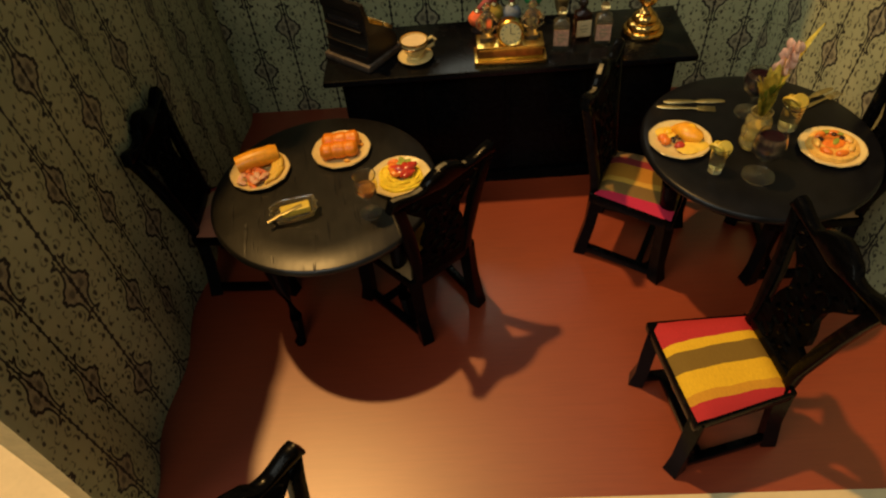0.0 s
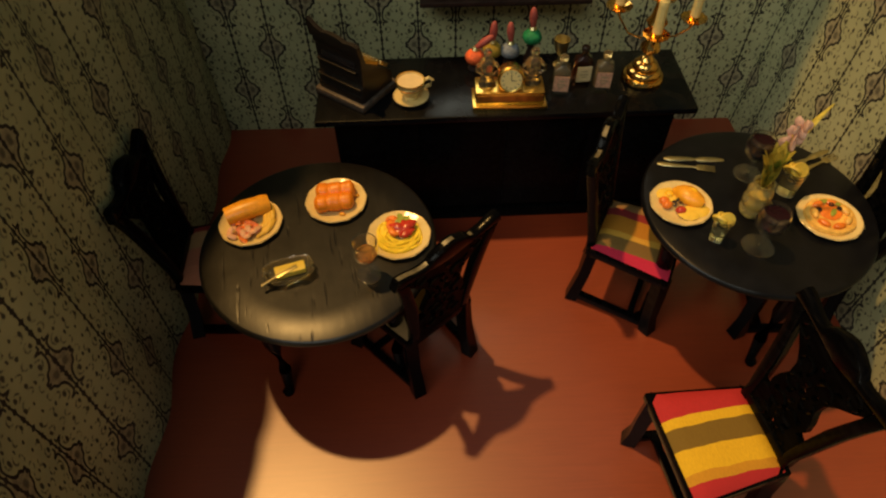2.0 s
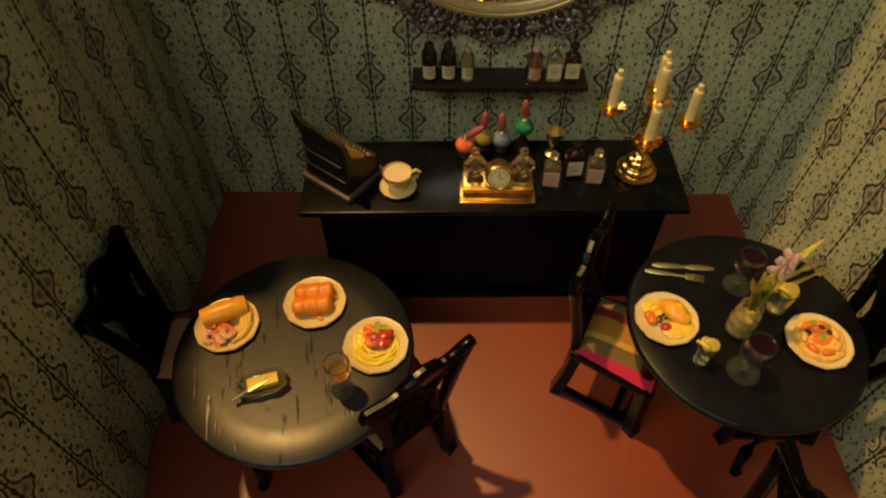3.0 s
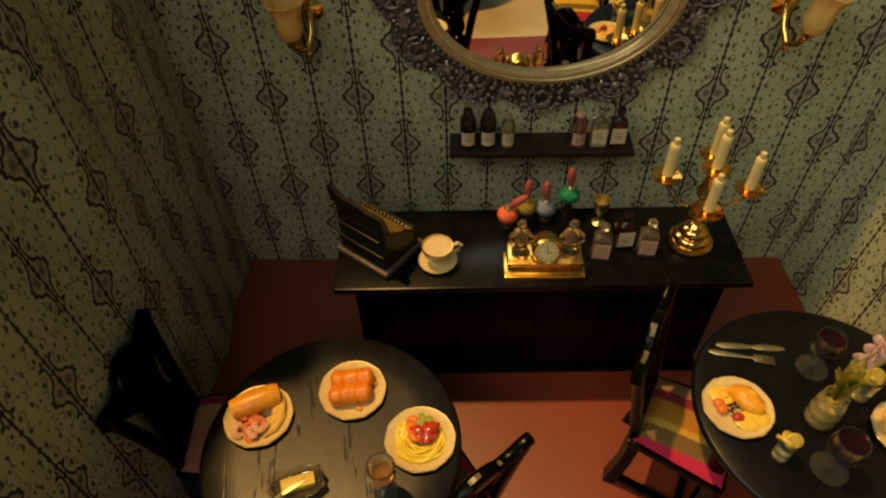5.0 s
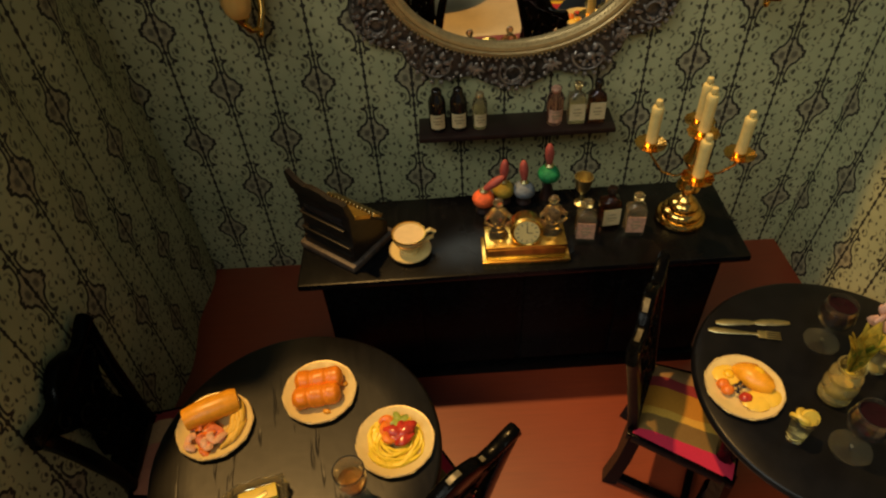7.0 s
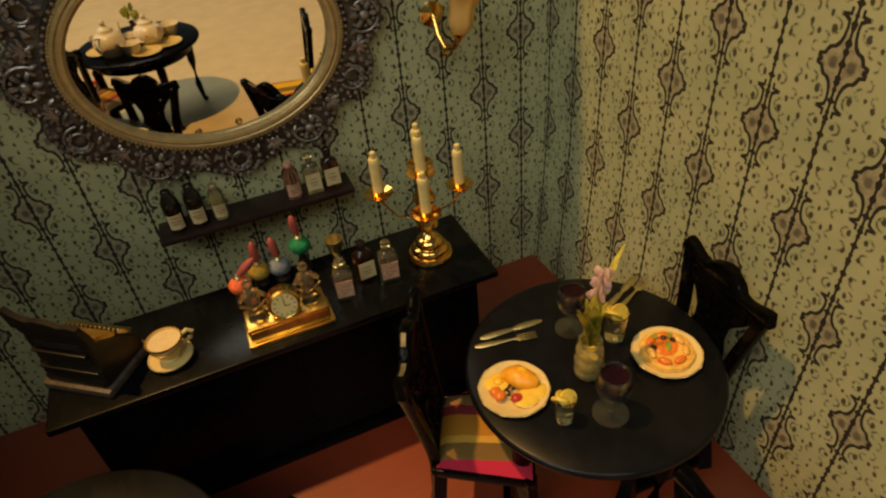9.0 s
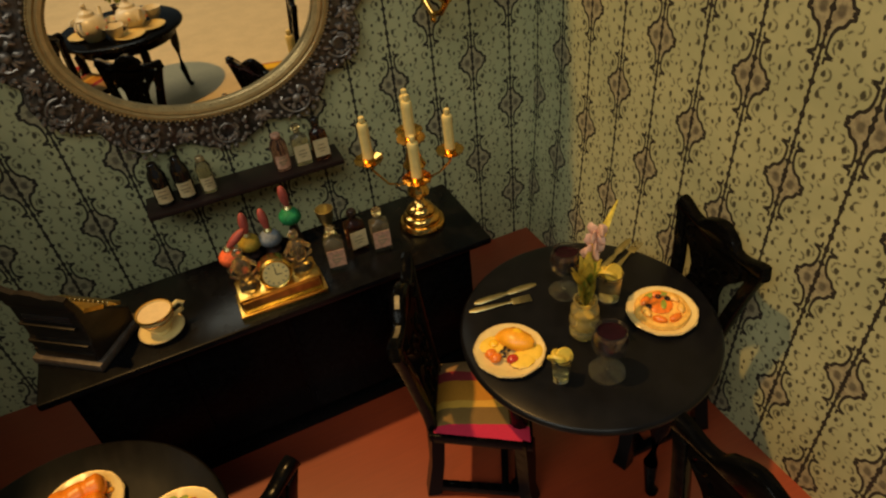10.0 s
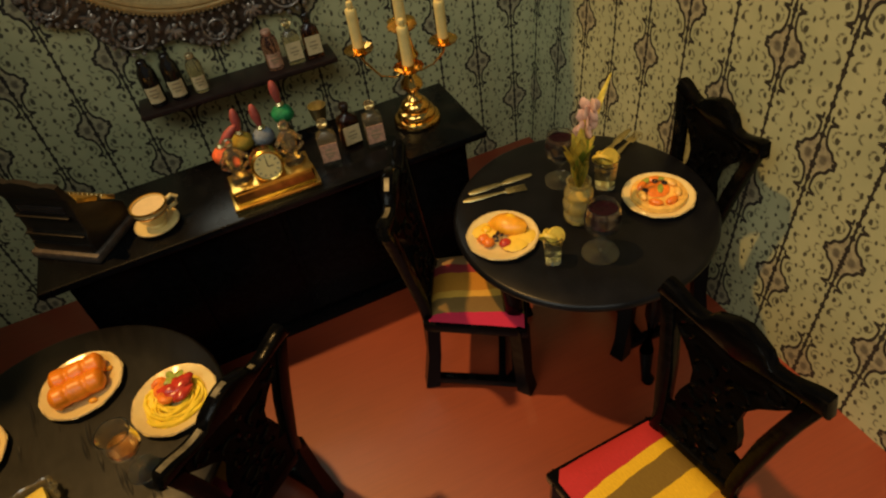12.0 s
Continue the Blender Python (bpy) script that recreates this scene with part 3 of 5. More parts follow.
place_chair(-7.4, 3.0, 5, M_seat1, "black chair with a red striped seat outside the room", -0.4)


# crockery on the third table
def outside_crockery():
    z = 5.8
    for x, y in ((-2.1, 3.4), (2.6, 4.6), (1.0, 5.6)):
        p = thing("plate", "ivory plate on the table outside", "plate", x, y, z, 0, "ivory plates outside")
        part("dish", lathe([(0, 0), (0.6, 0), (0.72, 0.07), (1.1, 0.18), (1.06, 0.2), (0.7, 0.1), (0, 0.06)], 40), M_china, p)
    cream = plain("cream_porcelain", (0.74, 0.66, 0.48), 0.3, var=0.06, scale=300, bump=0.03)
    for x, y, h in ((-1.3, 4.4, 1.5), (1.5, 3.7, 1.3)):
        c = thing("teapot", "cream teapot with small brown flowers on the table outside", "teapot", x, y, z, 40 * x, "teapots outside")
        c.scale = (1.3, 1.3, 1.3)
        body = part("body", lathe([(0, 0), (0.5, 0), (0.56, 0.08 * h), (0.84, 0.35 * h), (0.86, 0.55 * h), (0.66, 0.8 * h), (0.46, 0.88 * h), (0, 0.88 * h)], 32), cream, c)
        part("lid", lathe([(0, 0.87 * h), (0.46, 0.87 * h), (0.4, h), (0.14, 1.1 * h), (0.12, 1.16 * h), (0.17, 1.24 * h), (0.1, 1.32 * h), (0, 1.33 * h)], 24), cream, c)
        part("spout", tube([(0.6, 0, 0.3 * h), (1.0, 0, 0.5 * h), (1.2, 0, 0.95 * h)], [0.2, 0.13, 0.09], 10), cream, c)
        part("handle", tube([(-0.62, 0, 0.78 * h), (-1.02, 0, 0.85 * h), (-1.15, 0, 0.6 * h), (-1.0, 0, 0.35 * h), (-0.7, 0, 0.3 * h)], 0.07, 8), cream, c)
        for k in range(9):
            t = k * 0.7
            part("painted_flower", blob((0.84 * math.cos(t), 0.84 * math.sin(t), h * (0.42 + 0.12 * (k % 2))), (0.09, 0.09, 0.08), k, 0.2, 0, 1), M_ham, body, "small brown painted flower")
    for x, y in ((0.1, 5.3), (0.2, 3.5), (-2.0, 2.2), (3.1, 2.8)):
        c = thing("teacup", "cream teacup standing on the table outside", "cup", x, y, z, 70 * x, "teacups outside")
        c.scale = (1.25, 1.25, 1.25)
        part("bowl", lathe([(0, 0), (0.26, 0), (0.28, 0.07), (0.42, 0.25), (0.54, 0.6), (0.6, 0.72), (0.56, 0.72), (0.48, 0.55), (0.3, 0.2), (0, 0.16)], 28, (0, 0, 0), None, lambda a, k: 1 + (0.04 * math.sin(6 * a) if 3 < k < 8 else 0)), cream, c)
        part("handle", tube([(0.5, 0, 0.6), (0.76, 0, 0.62), (0.8, 0, 0.4), (0.44, 0, 0.28)], 0.05, 8), cream, c)
    v = thing("vase", "dark vase with a few grey leaves on the table outside", "vase", 0.7, 2.4, z)
    part("body", lathe([(0, 0), (0.4, 0), (0.45, 0.6), (0.25, 1.2), (0.3, 1.5), (0.24, 1.5), (0, 1.2)], 24), M_shelf, v)
    for k in range(6):
        a = k * 1.05
        part("leaf", blob((0.35 * math.cos(a), 0.35 * math.sin(a), 1.9 + 0.1 * k), (0.3, 0.08, 0.35), k, 0.2, math.degrees(a)), M_leaf, v)


outside_crockery()


# ---- looking glass, shelf and wall lamps on the back wall ----
def ring_oval(profile, ax, az, seg=96, bm=None):
    """Oval moulding; profile: (outset from the oval, depth towards the room)."""
    bm = bm or bmesh.new()
    rows = []
    for i in range(seg):
        a = 2 * math.pi * i / seg
        ca, sa = math.cos(a), math.sin(a)
        rows.append([bm.verts.new(((ax + o) * ca, -d, (az + o) * sa)) for o, d in profile])
    for i in range(seg):
        A, B = rows[i], rows[(i + 1) % seg]
        for k in range(len(profile) - 1):
            bm.faces.new((A[k], A[k + 1], B[k + 1], B[k]))
    return bm


def looking_glass():
    m = thing("wall_mirror", "oval mirror in an ornate dark pewter frame with beads and flowers", "mirror", 3.5, 33.9, 14.9)
    AX, AZ = 4.42, 3.22
    bm = bmesh.new()
    c = bm.verts.new((0, -0.36, 0))
    ring = [bm.verts.new(((AX + 0.1) * math.cos(2 * math.pi * i / 96), -0.36, (AZ + 0.1) * math.sin(2 * math.pi * i / 96))) for i in range(96)]
    for i in range(96):
        bm.faces.new((c, ring[i], ring[(i + 1) % 96]))
    pane = part("glass", bm, M_mirror, m, "clear silvered mirror glass", False)
    pane.rotation_euler = (radians(0.4), 0, radians(1.3))
    part("inner_ring", ring_oval([(0, 0.3), (0, 0.5), (0.1, 0.62), (0.22, 0.64), (0.3, 0.56), (0.36, 0.62), (0.46, 0.6), (0.56, 0.45), (0.58, 0.1)], AX, AZ), M_ring, m, "smooth champagne coloured inner ring")
    # row of tiny beads on the ring's inner side and outer side
    for name, out, dep, cnt, r, mt in (("inner_beading", 0.04, 0.52, 150, 0.05, M_ring), ("outer_beading", 0.52, 0.56, 190, 0.05, M_ring)):
        bm = bmesh.new()
        for i in range(cnt):
            a = 2 * math.pi * i / cnt
            blob(((AX + out) * math.cos(a), -dep, (AZ + out) * math.sin(a)), (r, r, r), 0, 0, 0, 1, bm)
        ob = part(name, bm, mt, m)
        ob["kind"] = "stuff"
    bm = bmesh.new()
    for i in range(84):
        a = 2 * math.pi * i / 84
        o = 0.92 + 0.1 * (i % 2)
        join(bm, blob((0.12, 0, 0), (0.2, 0.1, 0.085), i, 0.15, 0, 1), Matrix.Translation(((AX + o) * math.cos(a), -0.36, (AZ + o * 0.95) * math.sin(a))) @ Matrix.Rotation(-(a + 0.5 * (-1) ** i), 4, "Y"))
    for i in range(150):
        a = 2 * math.pi * (i + 0.5) / 150
        o = 1.72 + 0.3 * abs(math.cos(a * 6)) ** 0.7 - 0.22 * abs(math.sin(a * 6)) ** 6
        r = 0.085 if i % 3 else 0.11
        blob(((AX + o) * math.cos(a), -0.3, (AZ + o * 0.9) * math.sin(a)), (r, r, r), i, 0.1, 0, 1, bm)
    part("acanthus_relief", bm, M_pewter, m, "leafy relief with a beaded rim")["kind"] = "stuff"
    first = part("bead", blob((0, 0, 0), (0.075, 0.075, 0.075), 0, 0, 0, 1), M_pewter, m)
    first.location = ((AX + 0.66) * CM, -0.5 * CM, 0)

    def bead(x, y, z, size=1.0):
        b = new("bead", first.data)
        b.parent = m
        b.location, b.scale = (x * CM, y * CM, z * CM), (size, size, size)
    for i in range(1, 96):
        a = 2 * math.pi * i / 96
        bead((AX + 0.66) * math.cos(a), -0.5, (AZ + 0.66) * math.sin(a))
    # backing with a lobed outline
    lobes = 12

    def reach(a):
        return 1.95 + 0.30 * abs(math.cos(a * lobes / 2)) ** 0.7 - 0.22 * abs(math.sin(a * lobes / 2)) ** 6
    bm = bmesh.new()
    rows = []
    for i in range(192):
        a = 2 * math.pi * i / 192
        row = []
        for f, d in ((0.27, 0.2), (0.36, 0.34), (0.6, 0.26), (0.85, 0.3), (0.97, 0.22), (1.0, 0.0)):
            o = f * reach(a)
            row.append(bm.verts.new(((AX + o) * math.cos(a), -d - 0.05 * math.sin(i * 1.3) * f, (AZ + o * 0.9) * math.sin(a))))
        rows.append(row)
    for i in range(192):
        A, B = rows[i], rows[(i + 1) % 192]
        for k in range(5):
            bm.faces.new((A[k], A[k + 1], B[k + 1], B[k]))
    part("frame", bm, M_pewter_dark, m, "dark pewter openwork frame")
    for k in range(lobes):
        a = 2 * math.pi * (k + 0.0) / lobes
        o = 1.42
        cx, cz = (AX + o) * math.cos(a), (AZ + o * 0.9) * math.sin(a)
        if k % 2 == 0:
            bm = bmesh.new()
            blob((cx, -0.5, cz), (0.2, 0.14, 0.2), k, 0.05, 0, 2, bm)
            for p in range(6):
                b = 2 * math.pi * p / 6 + a
                join(bm, blob((0, 0, 0), (0.19, 0.09, 0.1), p, 0.05, 0, 1), Matrix.Translation((cx + 0.36 * math.cos(b), -0.42, cz + 0.36 * math.sin(b))) @ Matrix.Rotation(-b, 4, "Y"))
            part("flower", bm, M_pewter, m)
        # C scroll with a string of beads round it
        bm = bmesh.new()
        sr = 0.55 if k % 2 else 0.68
        pts = []
        for q in range(15):
            b = a - 2.2 + 4.4 * q / 14
            rr = sr * (1 - 0.02 * q)
            pts.append((cx + rr * math.cos(b), -0.4, cz + rr * math.sin(b)))
        tube(pts, 0.055, 6, bm)
        if k % 2:
            tube([(cx + 0.3 * math.cos(a + 0.45 * q), -0.42, cz + 0.3 * math.sin(a + 0.45 * q)) for q in range(12)], [0.06 - 0.002 * q for q in range(12)], 6, bm)
        part("scroll", bm, M_pewter, m)
        for q in range(10):
            b = a - 1.9 + 3.8 * q / 9
            bead(cx + (sr + 0.2) * math.cos(b), -0.36, cz + (sr + 0.2) * math.sin(b) * 0.95, 1.4)
        for q in range(7):
            b = a - 1.5 + 0.5 * q
            bead(cx + sr * 0.62 * math.cos(b), -0.42, cz + sr * 0.62 * math.sin(b), 1.0 + 0.5 * (q % 2))
        # leaf sprays between the lobes
        a2 = a + math.pi / lobes
        bx, bz = (AX + 1.15) * math.cos(a2), (AZ + 1.05) * math.sin(a2)
        bm = bmesh.new()
        for p in range(5):
            b = a2 - 1.1 + 0.55 * p
            join(bm, blob((0.22, 0, 0), (0.26, 0.08, 0.085), p, 0.08, 0, 1), Matrix.Translation((bx, -0.38, bz)) @ Matrix.Rotation(-b, 4, "Y"))
        blob((bx - 0.08 * math.cos(a2), -0.42, bz - 0.08 * math.sin(a2)), (0.12, 0.1, 0.12), k, 0, 0, 1, bm)
        part("leaf_spray", bm, M_pewter, m)


looking_glass()

sh = thing("wall_shelf", "narrow dark red-brown wooden shelf below the mirror", "shelf", 3.6, 33.1, 8.1)
part("board", box((0, 0, 0.15), (7.9, 1.5, 0.22), 0.04), M_shelf, sh)
part("backing", box((0, 0.72, -0.15), (7.7, 0.15, 0.4), 0.03), M_shelf, sh)


def bottle(x, y, z, h, r, glass_mat, label, square=False, lab=None, liquid=None, cap=None, turn=0.0, group="miniature bottles"):
    """Small bottle with neck, cap and paper label; label writing is too small to read, so bars."""
    b = thing("bottle", label, "bottle", x, y, z, turn, group)
    if square:
        q = lathe([(0, 0), (r * 1.1, 0), (r * 1.2, 0.06), (r * 1.2, h * 0.6), (r * 1.1, h * 0.68), (r * 0.6, h * 0.75), (r * 0.46, h * 0.78), (r * 0.44, h * 0.95), (0, h * 0.95)], 24, ripple=lambda a, k: 1.0 if k > 4 else 1 / max(abs(math.cos(a)), abs(math.sin(a))) ** 0.8)
        for v in q.verts:
            v.co.y *= 0.72
            v.co.x *= 0.92
    else:
        q = lathe([(0, 0), (r * 0.9, 0), (r, 0.07), (r, h * 0.66), (r * 0.94, h * 0.74), (r * 0.78, h * 0.82), (r * 0.6, h * 0.87), (r * 0.54, h * 0.95), (0, h * 0.95)], 24)
    part("body", q, glass_mat, b)
    part("cap", lathe([(0, h * 0.88), (r * 0.56, h * 0.88), (r * 0.58, h * 0.97), (r * 0.46, h), (0, h)], 16), cap or (glass_mat if square else M_capglass), b)
    if liquid:
        k = 0.72
        part("liquid", box((0, 0, h * 0.24), (r * 1.6, r * 1.6 * (k if square else 1), h * 0.4), 0.12), liquid, b)
    if lab:
        fr = -(r * 0.72 * 1.22 + 0.012) if square else -(r + 0.012)
        if square:
            bm = box((0, fr, h * 0.32), (r * 1.9, 0.02, h * 0.42), 0.0)
        else:
            bm = bmesh.new()
            rows = []
            for i in range(11):
                a = radians(-140 + 10 * i)
                rows.append((bm.verts.new(((r + 0.012) * math.cos(a), (r + 0.012) * math.sin(a), h * 0.10)), bm.verts.new(((r + 0.012) * math.cos(a), (r + 0.012) * math.sin(a), h * 0.46))))
            for (a, c), (d, e) in zip(rows, rows[1:]):
                bm.faces.new((a, d, e, c))
        lb = part("label", bm, lab, b, "paper label")
        for zz, w in ((0.4, 0.8), (0.31, 1.1), (0.24, 0.6)):
            part("print_bar", box((0, fr - 0.014, h * zz), (r * w, 0.012, h * 0.03), 0.0), M_print, lb)
    return b


bottle(0.45, 33.0, 8.39, 1.8, 0.35, M_darkglass, "dark wine bottle with a cream label on the shelf", lab=M_label, cap=M_darkglass)
bottle(1.30, 33.0, 8.39, 1.8, 0.35, M_darkglass, "dark wine bottle with a cream label on the shelf", lab=M_label, cap=M_darkglass)
bottle(2.15, 33.0, 8.39, 1.55, 0.30, M_bottleglass, "clear glass bottle with a pale label on the shelf", lab=M_label)
bottle(5.15, 33.0, 8.39, 1.6, 0.34, M_pinkglass, "rose glass bottle with a red label on the shelf", lab=M_label_red, cap=M_label_red)
bottle(6.0, 33.0, 8.39, 1.75, 0.32, M_bottleglass, "square clear bottle with a cream label on the shelf", True, M_label)
bottle(6.8, 33.0, 8.39, 1.8, 0.32, M_brownglass, "square brown bottle with a cream label on the shelf", True, M_label, cap=M_darkglass)


def sconce(x, side):
    s = thing("wall_lamp", "gilt wall lamp with a frosted amber tulip shade, unlit", "lamp", x, 33.9, 14.25, 0, "wall lamps")
    part("wall_plate", join(bmesh.new(), lathe([(0, 0), (0.45, 0), (0.5, 0.08), (0.36, 0.16), (0.15, 0.24), (0, 0.24)], 24), Matrix.Rotation(radians(90), 4, "X")), M_gold, s)
    pts = [(0, -0.2, 0), (0, -0.6, -0.7), (side * 0.1, -1.05, -1.15), (side * 0.32, -1.4, -1.0), (side * 0.5, -1.55, -0.6)]
    part("arm", tube(pts, [0.13, 0.12, 0.13, 0.12, 0.14], 10), M_gold, s)
    part("finial", blob((side * 0.1, -1.05, -1.28), (0.13, 0.13, 0.2), 1, 0.02), M_gold, s)
    part("cup", lathe([(0, 0), (0.2, 0.02), (0.3, 0.16), (0.32, 0.22), (0.12, 0.2), (0, 0.2)], 20, (side * 0.5, -1.55, -0.62)), M_gold, s)
    prof = [(0.26, 0.0), (0.42, 0.2), (0.5, 0.55), (0.48, 0.9), (0.56, 1.25), (0.74, 1.5), (0.70, 1.5), (0.52, 1.24), (0.44, 0.9), (0.45, 0.55), (0.38, 0.22), (0.22, 0.05)]
    sh = lathe(prof, 40, (0, 0, 0), None, lambda a, k: 1 + (0.07 * math.sin(8 * a) if 3 < k < 8 else 0.025 * math.sin(8 * a)))
    part("shade", join(bmesh.new(), sh, Matrix.Translation((side * 0.52, -1.56, -0.45)) @ Matrix.Rotation(radians(10 if side > 0 else 0), 4, "Y")), M_frost, s, "frosted amber glass tulip shade")


sconce(-5.55, -1)
sconce(12.2, 1)

# ---- things on the sideboard ----
TOP = 6.7


def cash_register():
    r = thing("cash_register", "old dark wooden cash register with brass keys on the sideboard", "cash register", -3.12, 28.42, TOP, -36.5)
    part("base", box((0, 0, 0.16), (2.68, 2.4, 0.32), 0.09), M_regbase, r, "worn grey-brown base slab")
    part("drawer", box((0, -0.98, 0.5), (2.3, 0.14, 0.3), 0.04), M_regwood, r)
    prof = [(-0.98, 0.32), (-0.98, 1.0), (-0.88, 1.12), (-0.88, 2.4), (-0.96, 2.55), (-0.96, 2.9), (-0.78, 2.95), (-0.66, 2.6), (-0.5, 2.05), (0.1, 1.65), (0.8, 1.05), (0.98, 0.9), (0.98, 0.32)]
    bm = bmesh.new()
    A = [bm.verts.new((-1.2, a, z)) for a, z in prof]
    B = [bm.verts.new((1.2, a, z)) for a, z in prof]
    for i in range(len(prof)):
        j = (i + 1) % len(prof)
        bm.faces.new((A[i], A[j], B[j], B[i]))
    bm.faces.new(A[::-1]), bm.faces.new(B)
    bmesh.ops.recalc_face_normals(bm, faces=bm.faces[:])
    bmesh.ops.bevel(bm, geom=bm.edges[:], offset=0.035, segments=1, affect="EDGES")
    part("body", bm, M_regwood, r, sharp=25)
    part("ledge", box((0, -1.0, 1.02), (2.3, 0.12, 0.08), 0.03), M_regwood, r)
    part("ledge", box((-0.05, -0.95, 1.75), (2.1, 0.16, 0.08), 0.03), M_regwood, r)
    part("slot", box((0.0, -0.87, 2.0), (1.8, 0.06, 0.3), 0.02), M_olive, r)
    # scrolled crest rising to a point at its end
    outer = [(-1.28, 2.75), (1.22, 2.75), (1.22, 2.98), (0.9, 3.04), (0.55, 2.98), (0.2, 3.1), (-0.3, 3.14), (-0.6, 3.08), (-0.95, 3.22), (-1.3, 3.5), (-1.4, 3.42)]
    bm = bmesh.new()
    F = [bm.verts.new((x, -1.0, z)) for x, z in outer]
    G = [bm.verts.new((x, -0.80, z)) for x, z in outer]
    for i in range(len(outer)):
        j = (i + 1) % len(outer)
        bm.faces.new((F[i], F[j], G[j], G[i]))
    bm.faces.new(F[::-1]), bm.faces.new(G)
    bmesh.ops.recalc_face_normals(bm, faces=bm.faces[:])
    part("crest", bm, M_regwood, r, sharp=30)
    tl = Matrix.Rotation(radians(-34), 4, "X")
    part("brass_panel", box((0.12, -0.2, 1.93), (2.2, 0.85, 0.16), 0.03, 0, tl), M_regbrass, r, "dull yellow brass panel")
    tk = Matrix.Rotation(radians(-40), 4, "X")
    for k in range(13):
        part("key", box((-1.08 + 0.18 * k, 0.62, 1.36), (0.085, 0.62, 0.16), 0.025, 0, tk), M_silver, r)
    return r


cash_register()


def cup():
    c = thing("saucer", "ivory gold-rimmed saucer on the sideboard", "saucer", -0.78, 27.65, TOP)
    part("dish", lathe([(0, 0), (0.42, 0), (0.46, 0.05), (0.72, 0.16), (0.76, 0.19), (0.70, 0.2), (0.45, 0.1), (0, 0.09)], 40), M_china, c)
    part("rim", lathe([(0.73, 0.17), (0.775, 0.185), (0.765, 0.215), (0.72, 0.205), (0.73, 0.17)], 40), M_rim, c, "thin gold rim")
    k = thing("teacup", "ivory gold-rimmed teacup full of creamy drink", "cup", -0.78, 27.65, TOP + 0.1)
    part("bowl", lathe([(0, 0), (0.3, 0), (0.32, 0.08), (0.28, 0.14), (0.46, 0.36), (0.55, 0.6), (0.61, 0.85), (0.57, 0.85), (0.51, 0.6), (0.4, 0.38), (0, 0.3)], 40), M_china, k)
    part("rim", lathe([(0.57, 0.83), (0.625, 0.83), (0.62, 0.88), (0.575, 0.88), (0.57, 0.83)], 40), M_gilt, k, "gold rim")
    part("band", lathe([(0.545, 0.56), (0.565, 0.58), (0.585, 0.68), (0.57, 0.7), (0.545, 0.56)], 40), M_gilt_dim, k, "gold band")
    part("drink", lathe([(0, 0.79), (0.55, 0.79), (0.55, 0.76), (0, 0.76)], 32), M_creamdrink, k, "pale creamy drink")
    part("handle", tube([(0.56, 0.12, 0.74), (0.78, 0.16, 0.84), (0.92, 0.19, 0.7), (0.84, 0.17, 0.48), (0.5, 0.1, 0.38)], 0.075, 8), M_china, k)


cup()


def mantel_clock():
    c = thing("mantel_clock", "gilt mantel clock with a round white dial between two figures", "clock", 3.35, 27.35, TOP, 0)
    part("plinth", box((0, 0, 0.11), (3.1, 1.35, 0.22), 0.05), M_gilt, c)
    part("base", box((0, 0.05, 0.5), (2.85, 1.15, 0.6), 0.05), M_gilt, c)
    part("front_panel", box((0, -0.53, 0.5), (2.7, 0.05, 0.36), 0.02), plain("red_gold_panel", (0.50, 0.24, 0.05), 0.3, 0.9, 0.3), c, "reddish gold front panel")
    rot = Matrix.Translation((0, -0.05, 1.25)) @ Matrix.Rotation(radians(78), 4, "X")
    part("drum", join(bmesh.new(), lathe([(0, -0.3), (0.52, -0.3), (0.56, -0.22), (0.56, 0.3), (0.5, 0.37), (0.44, 0.33), (0, 0.33)], 40), rot), M_gilt, c)
    dial = part("dial", join(bmesh.new(), lathe([(0, 0.335), (0.44, 0.335), (0.44, 0.36), (0, 0.36)], 40), rot), M_china, c, "ivory dial with dark marks")
    for k in range(12):
        a = math.pi * k / 6
        bm = box((0.35 * math.sin(a), 0.35 * math.cos(a), 0.365), (0.03, 0.09, 0.012), 0.0, -math.degrees(a))
        part("hour_mark", join(bmesh.new(), bm, rot), M_ink, dial)
    for a, l in ((2, 0.27), (95, 0.2)):
        bm = box((l / 2 * math.sin(radians(a)), l / 2 * math.cos(radians(a)), 0.375), (0.028, l, 0.012), 0.0, -a)
        part("clock_hand", join(bmesh.new(), bm, rot), M_ink, dial)
    for sx in (-0.95, 0.95):
        f = thing("statuette", "small translucent amber and gilt statuette on the clock base", "statuette", 3.35 + sx, 27.45, TOP + 0.8, 0, "clock statuettes")
        bm = lathe([(0, 0), (0.34, 0), (0.36, 0.1), (0.26, 0.3), (0.2, 0.55), (0.27, 0.85), (0.32, 1.1), (0.27, 1.32), (0.14, 1.45), (0.1, 1.52), (0.16, 1.6), (0.18, 1.72), (0.11, 1.86), (0, 1.88)], 24, (0, 0, 0), None, lambda a, k: 1 + 0.10 * math.sin(5 * a + k))
        # arms bent to the hips
        for w in (-1, 1):
            tube([(0.2 * w, -0.05, 1.28), (0.42 * w, -0.1, 1.02), (0.44 * w, -0.12, 0.8), (0.22 * w, -0.15, 0.6)], [0.09, 0.08, 0.07, 0.06], 8, bm)
        for v in bm.verts:
            v.co.y *= 0.72
            v.co.z *= 0.9
        ob = part("statuette", bm, M_statue, None)
        ob.matrix_basis = f.matrix_basis.copy()
        tagged(ob, "small amber and gilt statuette on the clock base", "statuette", "clock statuettes")
        bpy.data.objects.remove(f)


